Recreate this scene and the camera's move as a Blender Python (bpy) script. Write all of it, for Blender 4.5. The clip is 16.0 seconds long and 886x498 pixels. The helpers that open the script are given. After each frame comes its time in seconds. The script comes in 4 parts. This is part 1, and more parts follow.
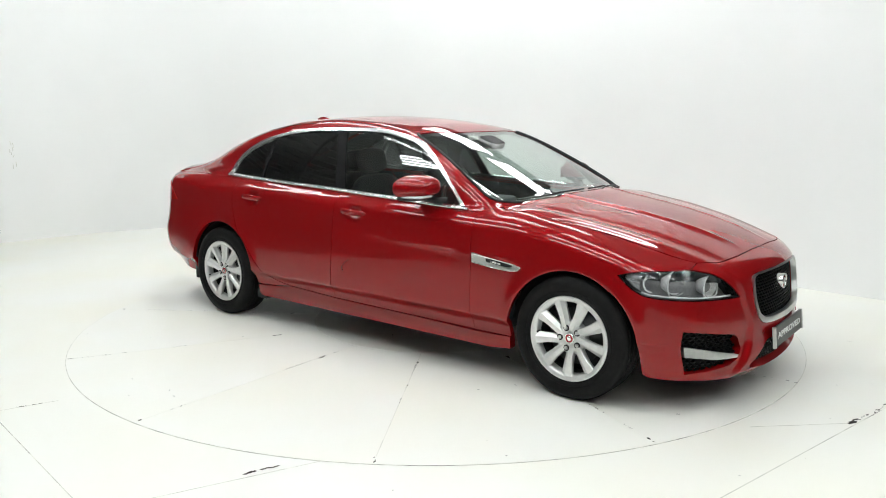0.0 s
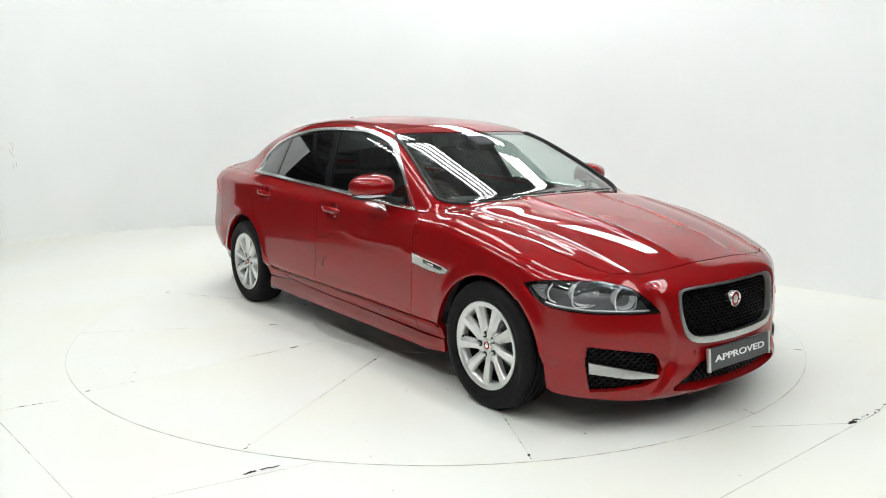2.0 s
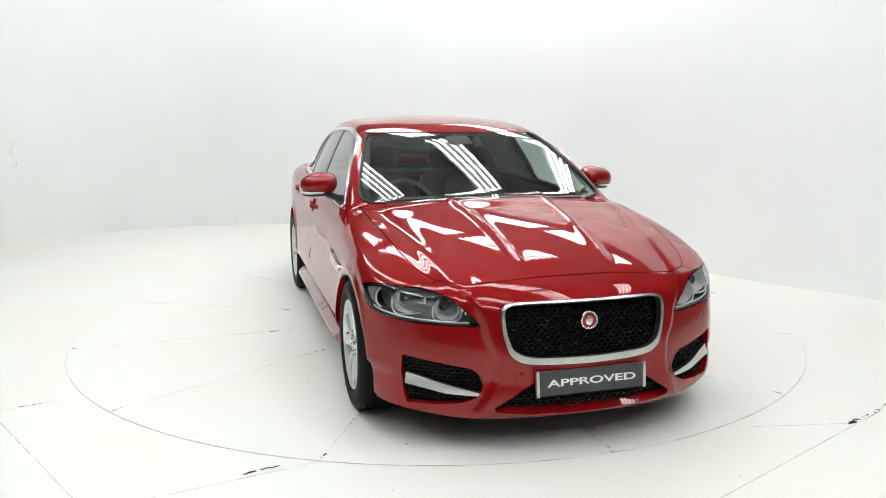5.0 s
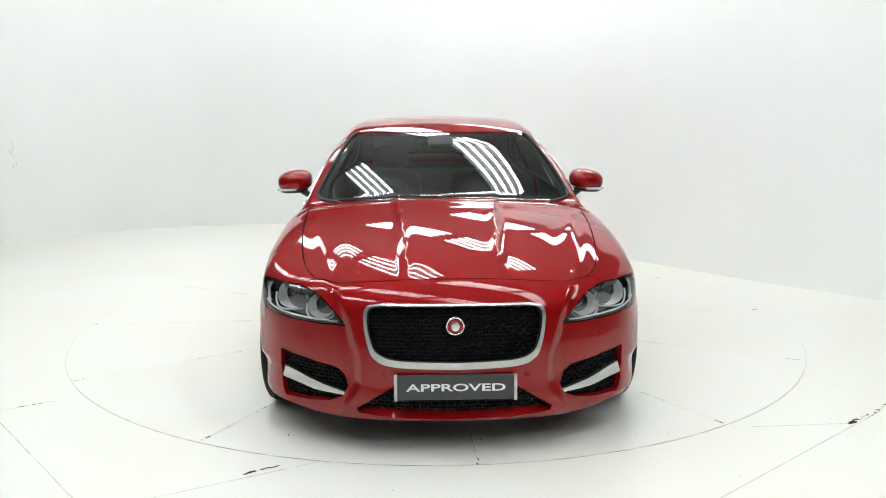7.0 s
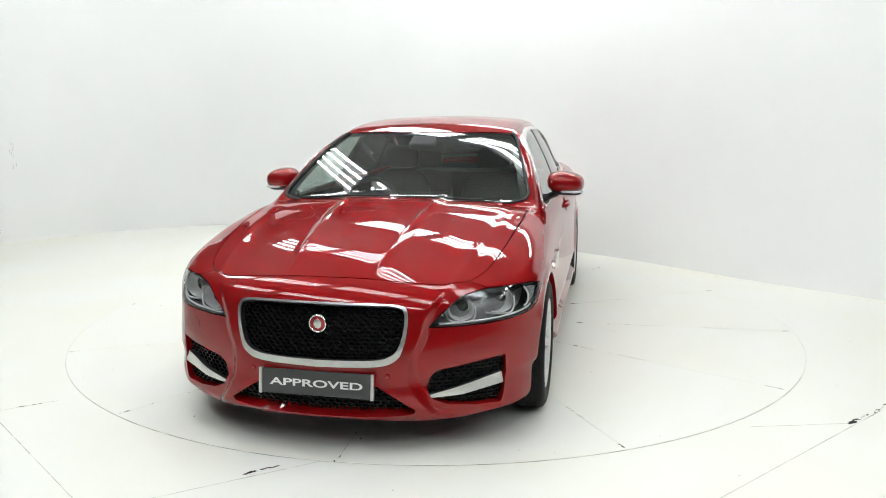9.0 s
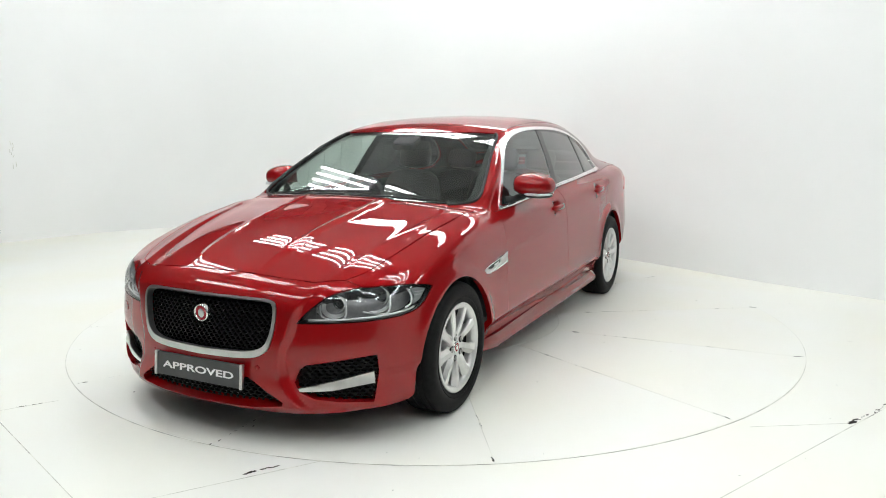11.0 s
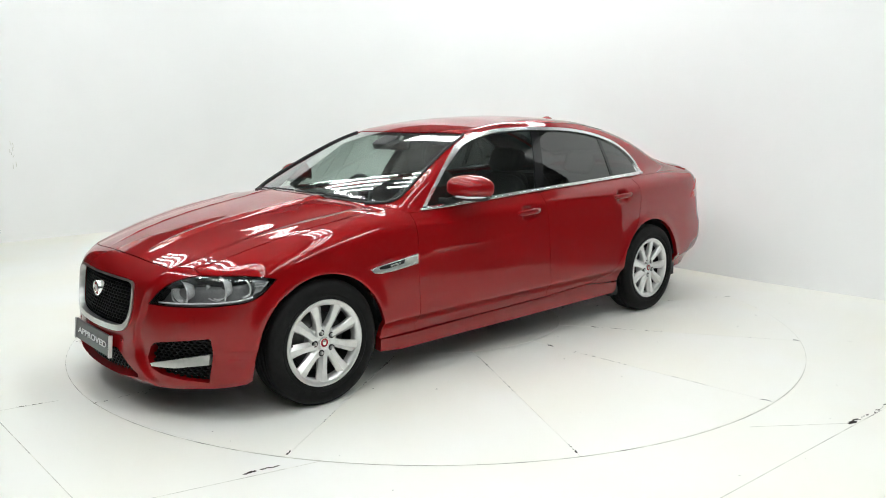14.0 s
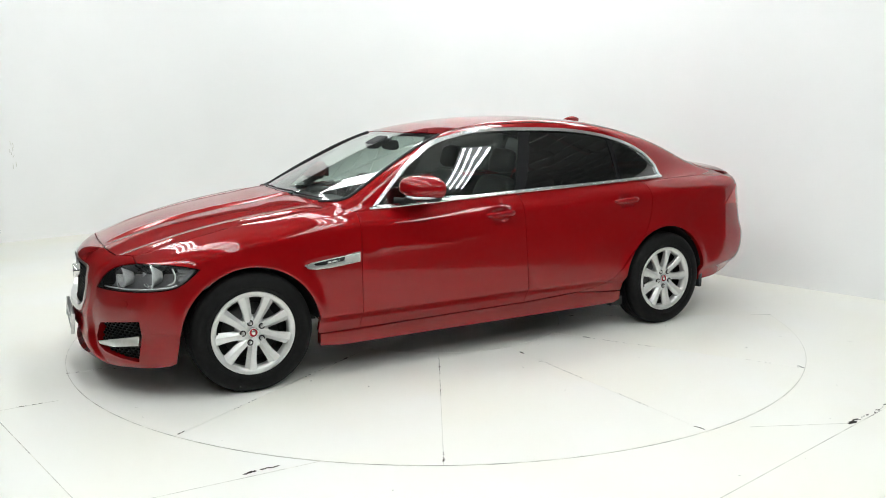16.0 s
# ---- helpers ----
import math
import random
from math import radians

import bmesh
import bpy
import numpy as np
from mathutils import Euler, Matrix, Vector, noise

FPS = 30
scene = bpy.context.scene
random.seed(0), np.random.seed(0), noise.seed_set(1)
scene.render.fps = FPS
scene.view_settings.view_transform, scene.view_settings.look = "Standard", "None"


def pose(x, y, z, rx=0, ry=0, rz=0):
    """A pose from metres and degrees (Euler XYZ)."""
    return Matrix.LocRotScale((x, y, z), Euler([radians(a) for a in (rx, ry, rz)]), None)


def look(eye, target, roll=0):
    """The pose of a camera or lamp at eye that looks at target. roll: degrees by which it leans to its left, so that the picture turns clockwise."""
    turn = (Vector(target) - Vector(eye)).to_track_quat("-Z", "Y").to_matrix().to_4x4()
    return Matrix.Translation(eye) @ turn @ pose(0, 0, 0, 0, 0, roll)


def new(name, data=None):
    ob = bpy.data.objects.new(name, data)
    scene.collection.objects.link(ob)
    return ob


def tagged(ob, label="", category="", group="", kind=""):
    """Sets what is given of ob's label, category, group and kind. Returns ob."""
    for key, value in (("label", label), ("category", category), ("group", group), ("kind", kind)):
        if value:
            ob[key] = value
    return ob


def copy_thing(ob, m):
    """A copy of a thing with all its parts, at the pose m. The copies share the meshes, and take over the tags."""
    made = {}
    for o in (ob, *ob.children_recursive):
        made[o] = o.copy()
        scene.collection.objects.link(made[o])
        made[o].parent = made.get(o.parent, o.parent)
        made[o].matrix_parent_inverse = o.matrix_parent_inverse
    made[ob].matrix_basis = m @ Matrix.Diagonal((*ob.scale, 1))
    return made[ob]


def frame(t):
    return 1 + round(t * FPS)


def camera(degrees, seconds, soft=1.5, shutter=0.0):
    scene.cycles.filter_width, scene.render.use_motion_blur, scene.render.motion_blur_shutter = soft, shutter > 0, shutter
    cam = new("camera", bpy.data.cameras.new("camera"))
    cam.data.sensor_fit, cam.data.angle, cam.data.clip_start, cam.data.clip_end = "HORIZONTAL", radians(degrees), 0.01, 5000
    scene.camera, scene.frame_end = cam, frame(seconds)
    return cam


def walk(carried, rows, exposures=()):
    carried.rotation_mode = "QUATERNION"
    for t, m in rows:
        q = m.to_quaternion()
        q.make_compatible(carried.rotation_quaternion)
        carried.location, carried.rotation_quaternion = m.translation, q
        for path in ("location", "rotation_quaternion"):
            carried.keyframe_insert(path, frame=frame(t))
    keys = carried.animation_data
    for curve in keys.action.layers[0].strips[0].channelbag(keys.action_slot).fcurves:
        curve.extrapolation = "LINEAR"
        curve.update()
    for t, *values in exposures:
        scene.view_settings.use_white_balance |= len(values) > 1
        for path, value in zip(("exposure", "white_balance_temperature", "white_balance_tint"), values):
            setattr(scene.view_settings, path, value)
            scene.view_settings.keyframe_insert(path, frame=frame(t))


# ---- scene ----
# camera: stands still before the turntable
cam = camera(59.7, 16.0, soft=1.0)
EYE = Vector((0.0, -5.6, 1.466))
PITCH, YAW = radians(-9.62), radians(0.456)
AHEAD = Vector((math.sin(YAW) * math.cos(PITCH), math.cos(YAW) * math.cos(PITCH), math.sin(PITCH)))
STAND = look(EYE, EYE + AHEAD, -0.115)
walk(cam, [(0, STAND), (16, STAND)])

# ---- light ----
scene.view_settings.exposure = 0.0
world = bpy.data.worlds.new("world")
world.use_nodes = True
scene.world = world
world.node_tree.nodes["Background"].inputs[0].default_value = (0.8, 0.9, 1.0, 1)
world.node_tree.nodes["Background"].inputs[1].default_value = 0.0
TUBE_POWER = 20.8


# ---- materials ----
def mat(name, color, rough=0.5, metal=0.0, vary=0.0, scale=8.0, bump=0.0, bump_scale=60.0, coat=0.0, rough_vary=0.0, spec=0.5, stain=None):
    m = bpy.data.materials.new(name)
    m.use_nodes = True
    nt = m.node_tree
    b = nt.nodes["Principled BSDF"]
    b.inputs["Base Color"].default_value = (*color, 1)
    b.inputs["Roughness"].default_value = rough
    b.inputs["Metallic"].default_value = metal
    b.inputs["Coat Weight"].default_value = coat
    b.inputs["Coat Roughness"].default_value = 0.0
    b.inputs["Specular IOR Level"].default_value = spec
    tc = nt.nodes.new("ShaderNodeTexCoord")
    if vary or rough_vary:
        n = nt.nodes.new("ShaderNodeTexNoise")
        n.inputs["Scale"].default_value = scale
        n.inputs["Detail"].default_value = 6
        nt.links.new(tc.outputs["Object"], n.inputs["Vector"])
        if vary:
            r = nt.nodes.new("ShaderNodeValToRGB")
            r.color_ramp.elements[0].position, r.color_ramp.elements[1].position = 0.3, 0.7
            r.color_ramp.elements[0].color = (*[c * (1 - vary) for c in color], 1)
            r.color_ramp.elements[1].color = (*(stain or [min(1, c * (1 + vary)) for c in color]), 1)
            nt.links.new(n.outputs["Fac"], r.inputs["Fac"])
            nt.links.new(r.outputs["Color"], b.inputs["Base Color"])
        if rough_vary:
            mr = nt.nodes.new("ShaderNodeMapRange")
            mr.inputs["To Min"].default_value = max(0.02, rough - rough_vary)
            mr.inputs["To Max"].default_value = min(1, rough + rough_vary)
            nt.links.new(n.outputs["Fac"], mr.inputs["Value"])
            nt.links.new(mr.outputs["Result"], b.inputs["Roughness"])
    if bump:
        n2 = nt.nodes.new("ShaderNodeTexNoise")
        n2.inputs["Scale"].default_value = bump_scale
        n2.inputs["Detail"].default_value = 4
        nt.links.new(tc.outputs["Object"], n2.inputs["Vector"])
        bp = nt.nodes.new("ShaderNodeBump")
        bp.inputs["Strength"].default_value = bump
        bp.inputs["Distance"].default_value = 0.01
        nt.links.new(n2.outputs["Fac"], bp.inputs["Height"])
        nt.links.new(bp.outputs["Normal"], b.inputs["Normal"])
    return m


def glow(name, color, power):
    m = bpy.data.materials.new(name)
    m.use_nodes = True
    b = m.node_tree.nodes["Principled BSDF"]
    b.inputs["Base Color"].default_value = (*color, 1)
    b.inputs["Emission Color"].default_value = (*color, 1)
    b.inputs["Emission Strength"].default_value = power
    return m


def glass(name, tint, gloss=1.0):
    """A clear or tinted sheet: see-through, with mirror gloss by Fresnel."""
    m = bpy.data.materials.new(name)
    m.use_nodes = True
    nt = m.node_tree
    nt.nodes.remove(nt.nodes["Principled BSDF"])
    out = nt.nodes["Material Output"]
    tr = nt.nodes.new("ShaderNodeBsdfTransparent")
    tr.inputs["Color"].default_value = (*tint, 1)
    gl = nt.nodes.new("ShaderNodeBsdfGlossy")
    gl.inputs["Roughness"].default_value = 0.0
    gl.inputs["Color"].default_value = (gloss, gloss, gloss, 1)
    lw = nt.nodes.new("ShaderNodeLayerWeight")
    lw.inputs["Blend"].default_value = 0.5
    pw = nt.nodes.new("ShaderNodeMath")
    pw.operation = "POWER"
    pw.inputs[1].default_value = 4.5
    nt.links.new(lw.outputs["Facing"], pw.inputs[0])
    fr = nt.nodes.new("ShaderNodeMapRange")
    fr.inputs["To Min"].default_value = 0.095
    fr.inputs["To Max"].default_value = 1.0
    nt.links.new(pw.outputs[0], fr.inputs["Value"])
    mx = nt.nodes.new("ShaderNodeMixShader")
    nt.links.new(fr.outputs["Result"], mx.inputs["Fac"])
    nt.links.new(tr.outputs["BSDF"], mx.inputs[1])
    nt.links.new(gl.outputs["BSDF"], mx.inputs[2])
    nt.links.new(mx.outputs["Shader"], out.inputs["Surface"])
    return m


M_PAINT = mat("red_metallic_paint", (0.27, 0.0030, 0.0048), 0.40, 0.22, 0.05, 900, 0.0, coat=1.0, spec=0.0)
M_WHITE_FLOOR = mat("white_painted_floor", (0.83, 0.83, 0.80), 0.45, 0, 0.01, 0.9, 0.03, 40, rough_vary=0.12, stain=(0.82, 0.805, 0.72))
M_WALL = mat("white_painted_wall", (0.80, 0.80, 0.795), 0.7, 0, 0.02, 0.8, 0.02, 30)
M_CEIL = mat("grey_profiled_steel_ceiling", (0.55, 0.56, 0.55), 0.6, 0, 0.1, 1.5)
M_SEAM = mat("dirty_seam", (0.56, 0.55, 0.50), 0.9, 0, 0.5, 9)
M_SCUFF = mat("black_scuff", (0.05, 0.045, 0.04), 0.9, 0, 0.4, 40)
M_DARK = mat("black_inner_plastic", (0.012, 0.012, 0.013), 0.6, 0, 0.2, 30)
M_BLACK = mat("gloss_black_plastic", (0.01, 0.01, 0.011), 0.12, 0, 0.1, 30)
M_CHROME = mat("bright_chrome", (0.82, 0.82, 0.82), 0.12, 1.0, 0.03, 40)
M_DOOR_MARK = mat("dark_red_mark", (0.05, 0.004, 0.004), 0.6, 0, 0.3, 200)
M_TRIM = mat("polished_window_trim", (0.88, 0.88, 0.88), 0.24, 1.0, 0.03, 40)
M_SATIN = mat("satin_silver_metal", (0.62, 0.62, 0.61), 0.28, 1.0, 0.05, 40)
M_ALLOY = mat("silver_painted_alloy", (0.68, 0.68, 0.67), 0.30, 0.6, 0.05, 30, coat=0.5)
M_RUBBER = mat("black_tyre_rubber", (0.008, 0.008, 0.008), 0.6, 0, 0.25, 35, 0.15, 120, spec=0.13)
M_STEEL = mat("grey_brake_steel", (0.14, 0.14, 0.14), 0.4, 0.9, 0.15, 30)
M_GLASS = glass("clear_windscreen_glass", (0.72, 0.81, 0.77))
M_PRIVACY = glass("dark_privacy_glass", (0.06, 0.065, 0.065))
M_SIDEGLASS = glass("tinted_side_glass", (0.66, 0.74, 0.70))
M_LENS = glass("clear_lamp_lens", (0.96, 0.965, 0.97), 0.55)
M_TAIL = mat("red_lamp_plastic", (0.45, 0.008, 0.006), 0.08, 0, 0.1, 60, coat=1.0)
M_PLATE = mat("dark_grey_plate", (0.05, 0.052, 0.053), 0.35, 0, 0.08, 30)
M_INK = mat("white_lettering", (0.85, 0.85, 0.85), 0.5, 0, 0.03, 30)
M_SEAT = mat("black_leather", (0.011, 0.011, 0.012), 0.45, 0, 0.2, 12, 0.1, 200)
M_ORNAMENT = mat("red_enamel", (0.35, 0.02, 0.03), 0.25, 0, 0.1, 60)
M_LAMPBLACK = mat("dark_lamp_housing", (0.34, 0.34, 0.345), 0.28, 0.3, 0.1, 60)
M_LAMPGREY = mat("grey_marker_lens", (0.42, 0.43, 0.44), 0.25, 0.3, 0.1, 90)
M_PROJ = mat("dark_projector_glass", (0.03, 0.032, 0.035), 0.03, 0, 0.1, 60, coat=1.0)
M_GUIDE = mat("milky_light_guide", (0.72, 0.73, 0.74), 0.2, 0, 0.03, 60, coat=0.5)
M_MARKER = mat("pale_silver_reflector", (0.88, 0.88, 0.88), 0.33, 0.15, 0.1, 90)
M_MESH = mat("black_grille_plastic", (0.004, 0.004, 0.0045), 0.45, 0, 0.2, 60, spec=0.12)
M_DASH = mat("charcoal_dashboard", (0.02, 0.02, 0.021), 0.65, 0, 0.2, 40, 0.1, 300)
M_WHITELAMP = glow("lit_tube", (0.955, 1.0, 1.0), TUBE_POWER)
M_HOUSING = mat("grey_lamp_housing", (0.22, 0.22, 0.22), 0.5, 0, 0.05, 10)


# ---- mesh helpers ----
def part(name, bm, material, parent=None, label="", smooth=False):
    me = bpy.data.meshes.new(name)
    if isinstance(bm, bmesh.types.BMesh):
        bmesh.ops.recalc_face_normals(bm, faces=bm.faces)
        bm.to_mesh(me)
        bm.free()
    else:
        me.from_pydata(*bm)
    me.materials.append(material)
    if smooth:
        me.shade_smooth()
    ob = new(name, me)
    if parent is not None:
        ob.parent = parent
    if label:
        tagged(ob, label)
    return ob


def box(bm, x, y, z, sx, sy, sz, m=None, bevel=0.0):
    r = bmesh.ops.create_cube(bm, size=1, matrix=Matrix.LocRotScale((x, y, z), None, (sx, sy, sz)))
    vs = r["verts"]
    if bevel:
        es = list({e for v in vs for e in v.link_edges})
        rb = bmesh.ops.bevel(bm, geom=es, offset=bevel, segments=2, profile=0.5, affect="EDGES")
        vs = list(set([v for v in vs if v.is_valid] + list(rb["verts"])))
    if m is not None:
        bmesh.ops.transform(bm, matrix=m, verts=vs)
    return vs


def lathe(bm, profile, n=48, closed=False):
    """Turn (radius, y) pairs about the y axis."""
    rings = []
    for r, y in profile:
        rings.append([bm.verts.new((r * math.cos(2 * math.pi * k / n), y, r * math.sin(2 * math.pi * k / n))) for k in range(n)])
    pairs = list(zip(rings, rings[1:])) + ([(rings[-1], rings[0])] if closed else [])
    for a, b in pairs:
        for k in range(n):
            bm.faces.new((a[k], a[(k + 1) % n], b[(k + 1) % n], b[k]))
    return rings


def tube(bm, pts, radius, n=8, cap=True):
    """A round rod along points; radius is a number or one per point."""
    pts = [Vector(p) for p in pts]
    rings = []
    for i, p in enumerate(pts):
        d = (pts[min(i + 1, len(pts) - 1)] - pts[max(i - 1, 0)]).normalized()
        u = d.orthogonal().normalized() if i == 0 else (u - d * u.dot(d)).normalized()
        w = d.cross(u)
        r = radius if isinstance(radius, (int, float)) else radius[i]
        rings.append([bm.verts.new(p + r * (u * math.cos(2 * math.pi * k / n) + w * math.sin(2 * math.pi * k / n))) for k in range(n)])
    for a, b in zip(rings, rings[1:]):
        for k in range(n):
            bm.faces.new((a[k], a[(k + 1) % n], b[(k + 1) % n], b[k]))
    if cap:
        bm.faces.new(rings[0][::-1])
        bm.faces.new(rings[-1])


# ---- the studio ----
def wall_path():
    pts = [(-5.36, 3.42), (-5.25, 3.56), (-4.79, 4.04), (-4.25, 4.53), (-3.25, 5.06), (-2.1, 5.22),
           (-1.05, 5.0), (-0.01, 4.34), (1.58, 2.80), (2.18, 2.14), (2.94, 1.19), (3.64, 0.46), (3.83, 0.26)]
    return smooth_path(pts, 6)


def smooth_path(pts, n):
    out = []
    P = [Vector(p) for p in pts]
    for i in range(len(P) - 1):
        a, b, c, d = P[max(i - 1, 0)], P[i], P[i + 1], P[min(i + 2, len(P) - 1)]
        for k in range(n):
            t = k / n
            out.append(0.5 * ((2 * b) + (c - a) * t + (2 * a - 5 * b + 4 * c - d) * t * t + (3 * b - a - 3 * c + d) * t ** 3))
    return out + [P[-1]]


WALL_H = 3.25
ROOM_H = 5.2


def build_room():
    bm = bmesh.new()
    box(bm, 0, -2, -0.11, 26, 26, 0.2)
    tagged(part("floor_hall", bm, M_CONCRETE), "grey bare concrete hall floor", "floor", kind="structure")
    bm = bmesh.new()
    ring = [(p.x, p.y) for p in wall_path()] + [(4.6, -0.6), (4.6, -7.4), (-6.3, -7.4), (-6.3, 2.4)]
    low = [bm.verts.new((x, y, -0.0105)) for x, y in ring]
    top = [bm.verts.new((x, y, 0)) for x, y in ring]
    bm.faces.new(top)
    bm.faces.new(low[::-1])
    for k in range(len(ring)):
        bm.faces.new((low[k], low[(k + 1) % len(ring)], top[(k + 1) % len(ring)], top[k]))
    floor = tagged(part("floor", bm, M_WHITE_FLOOR), "white painted concrete studio floor with worn seams", "floor", kind="structure")
    path = wall_path()
    bm = bmesh.new()
    rows = []
    prof = [(0.0, -0.004), (0.0, 0.4), (0.0, 1.2), (0.0, 2.2), (0.0, WALL_H), (0.12, WALL_H), (0.12, -0.004)]
    for i, p in enumerate(path):
        d = (path[min(i + 1, len(path) - 1)] - path[max(i - 1, 0)]).normalized()
        n = Vector((-d.y, d.x))
        rows.append([bm.verts.new((p.x + n.x * o, p.y + n.y * o, z)) for o, z in prof])
    for a, b in zip(rows, rows[1:]):
        for k in range(len(prof) - 1):
            bm.faces.new((a[k], b[k], b[k + 1], a[k + 1]))
    w = part("wall_back", bm, M_WALL, smooth=True)
    w.data.set_sharp_from_angle(angle=radians(40))
    tagged(w, "smooth white curved cyclorama wall behind the turntable", "wall", kind="structure")
    # outer shell of the hall
    for name, x, y, sx, sy in (("wall_north", 0, 10.9, 26, 0.2), ("wall_south", 0, -14.9, 26, 0.2), ("wall_west", -12.9, -2, 0.2, 25.6), ("wall_east", 12.9, -2, 0.2, 25.6)):
        bm = bmesh.new()
        box(bm, x, y, ROOM_H / 2, sx, sy, ROOM_H)
        tagged(part(name, bm, M_HALL), "plain grey hall wall", "wall", kind="structure")
    bm = bmesh.new()
    box(bm, 0, -2, ROOM_H + 0.1, 26, 26, 0.2)
    for i in range(52):
        box(bm, -12.75 + i * 0.5, -2, ROOM_H - 0.02, 0.22, 25.6, 0.05)
    tagged(part("ceiling", bm, M_CEIL), "dark grey profiled steel hall ceiling", "ceiling", kind="structure")
    for y in (-9, -4, 1, 6):
        bm = bmesh.new()
        box(bm, 0, y, ROOM_H - 0.16, 25.6, 0.12, 0.22, bevel=0.01)
        tagged(part("roof_beam", bm, M_CEIL), "dark grey steel roof beam under the ceiling", "beam", "roof beams")


M_CONCRETE = mat("grey_concrete", (0.22, 0.22, 0.21), 0.7, 0, 0.2, 1.5, 0.05, 30)
M_HALL = mat("grey_hall_wall", (0.22, 0.22, 0.215), 0.8, 0, 0.1, 0.7)


def build_lights():
    """Fluorescent battens hung in rows over the studio."""
    base = new("ceiling_light")
    bm = bmesh.new()
    box(bm, 0, 0, 0.05, 0.58, 2.4, 0.04, bevel=0.01)
    part("housing", bm, M_HOUSING, base)
    for k in range(4):
        bm = bmesh.new()
        tube(bm, [(-0.21 + 0.14 * k, -1.16, 0), (-0.21 + 0.14 * k, 1.16, 0)], 0.022, 8)
        part("tube", bm, M_WHITELAMP, base)
    tagged(base, "grey fluorescent batten light with four lit tubes", "ceiling light", "studio ceiling lights")
    for k in (-0.9, 0.9):
        bm = bmesh.new()
        tube(bm, [(0, k, 0.06), (0, k, ROOM_H - LAMP_H + 0.05)], 0.012, 6)
        part("hanger", bm, M_HOUSING, base)
    along = Vector((-0.57, 0.82))
    skip = ((3, 1), (-1, -1), (-1, -2), (-1, -3), (0, -1))
    spots = [Vector((0.95, 2.0)) + r * 2.1 * Vector((-0.82, -0.57)) + k * 2.75 * along for r in (-1, 0, 1, 2, 3) for k in (-3, -2, -1, 0, 1) if (r, k) not in skip]
    for i, c in enumerate(spots):
        m = pose(c.x, c.y, LAMP_H, 0, 0, 34.8)
        if i == 0:
            base.matrix_basis = m
        else:
            copy_thing(base, m)


LAMP_H = 4.6

# ---- the turntable ----
TT_R = 2.5


def build_turntable():
    """Twelve sector plates round a hub plate, over a dark bed; the joints show as thin lines."""
    tt = new("turntable")
    bm = bmesh.new()
    lathe(bm, [(TT_R + 0.0015, -0.02), (TT_R + 0.0015, 0.0022), (0.001, 0.0022)], 160)
    bmesh.ops.transform(bm, matrix=pose(0, 0, 0, 90, 0, 0), verts=bm.verts)
    part("bed", bm, M_SEAM, tt)
    r0, r1, g = 0.9, TT_R - 0.001, 0.0010
    bm = bmesh.new()
    n = 14
    a0, a1 = radians(0), radians(30)

    def ring(r, z):
        e = g / r
        return [bm.verts.new((r * math.cos(a0 + e + (a1 - a0 - 2 * e) * k / n), r * math.sin(a0 + e + (a1 - a0 - 2 * e) * k / n), z)) for k in range(n + 1)]
    rows = [ring(r0 + g, 0.002), ring(r0 + g, 0.0031), ring(r0 + g + 0.001, 0.0035), ring(r1 - 0.001, 0.0035), ring(r1, 0.0031), ring(r1, 0.002)]
    for a, b in zip(rows, rows[1:]):
        for k in range(n):
            bm.faces.new((a[k], a[k + 1], b[k + 1], b[k]))
    bm.faces.new([r[0] for r in rows])
    bm.faces.new([r[-1] for r in rows][::-1])
    p = part("plate", bm, M_WHITE_FLOOR, tt)
    for k in range(12):
        o = p if k == 0 else new("plate", p.data)
        o.parent = tt
        o.matrix_basis = pose(0, 0, 0, 0, 0, 2.6 + 30 * k)
    bm = bmesh.new()
    lathe(bm, [(r0 - g, 0.002), (r0 - g, 0.0035), (0.001, 0.0035)], 72)
    bmesh.ops.transform(bm, matrix=pose(0, 0, 0, 90, 0, 0) @ Matrix.Diagonal((1, 1, 1, 1)), verts=bm.verts)
    part("hub_plate", bm, M_WHITE_FLOOR, tt)
    tagged(tt, "round white painted turntable flush with the floor, worn seams", "turntable")
    return tt


def flecks(bm, x0, y0, x1, y1, z, n, size, rng, stray=0.006):
    """Small irregular chips scattered along a line."""
    L = math.hypot(x1 - x0, y1 - y0)
    a = math.atan2(y1 - y0, x1 - x0)
    for _ in range(n):
        u = rng.random()
        cx, cy = x0 + (x1 - x0) * u + rng.gauss(0, stray), y0 + (y1 - y0) * u + rng.gauss(0, stray)
        s = size * rng.uniform(0.3, 1.0)
        k = rng.randint(5, 8)
        b = a + rng.gauss(0, 0.3)
        st = rng.uniform(1.2, 4.0)
        vs = []
        for q in range(k):
            t = 2 * math.pi * q / k
            px, py = s * st * math.cos(t) * rng.uniform(0.6, 1.1), s * math.sin(t) * rng.uniform(0.6, 1.1)
            vs.append(bm.verts.new((cx + px * math.cos(b) - py * math.sin(b), cy + px * math.sin(b) + py * math.cos(b), z)))
        bm.faces.new(vs)


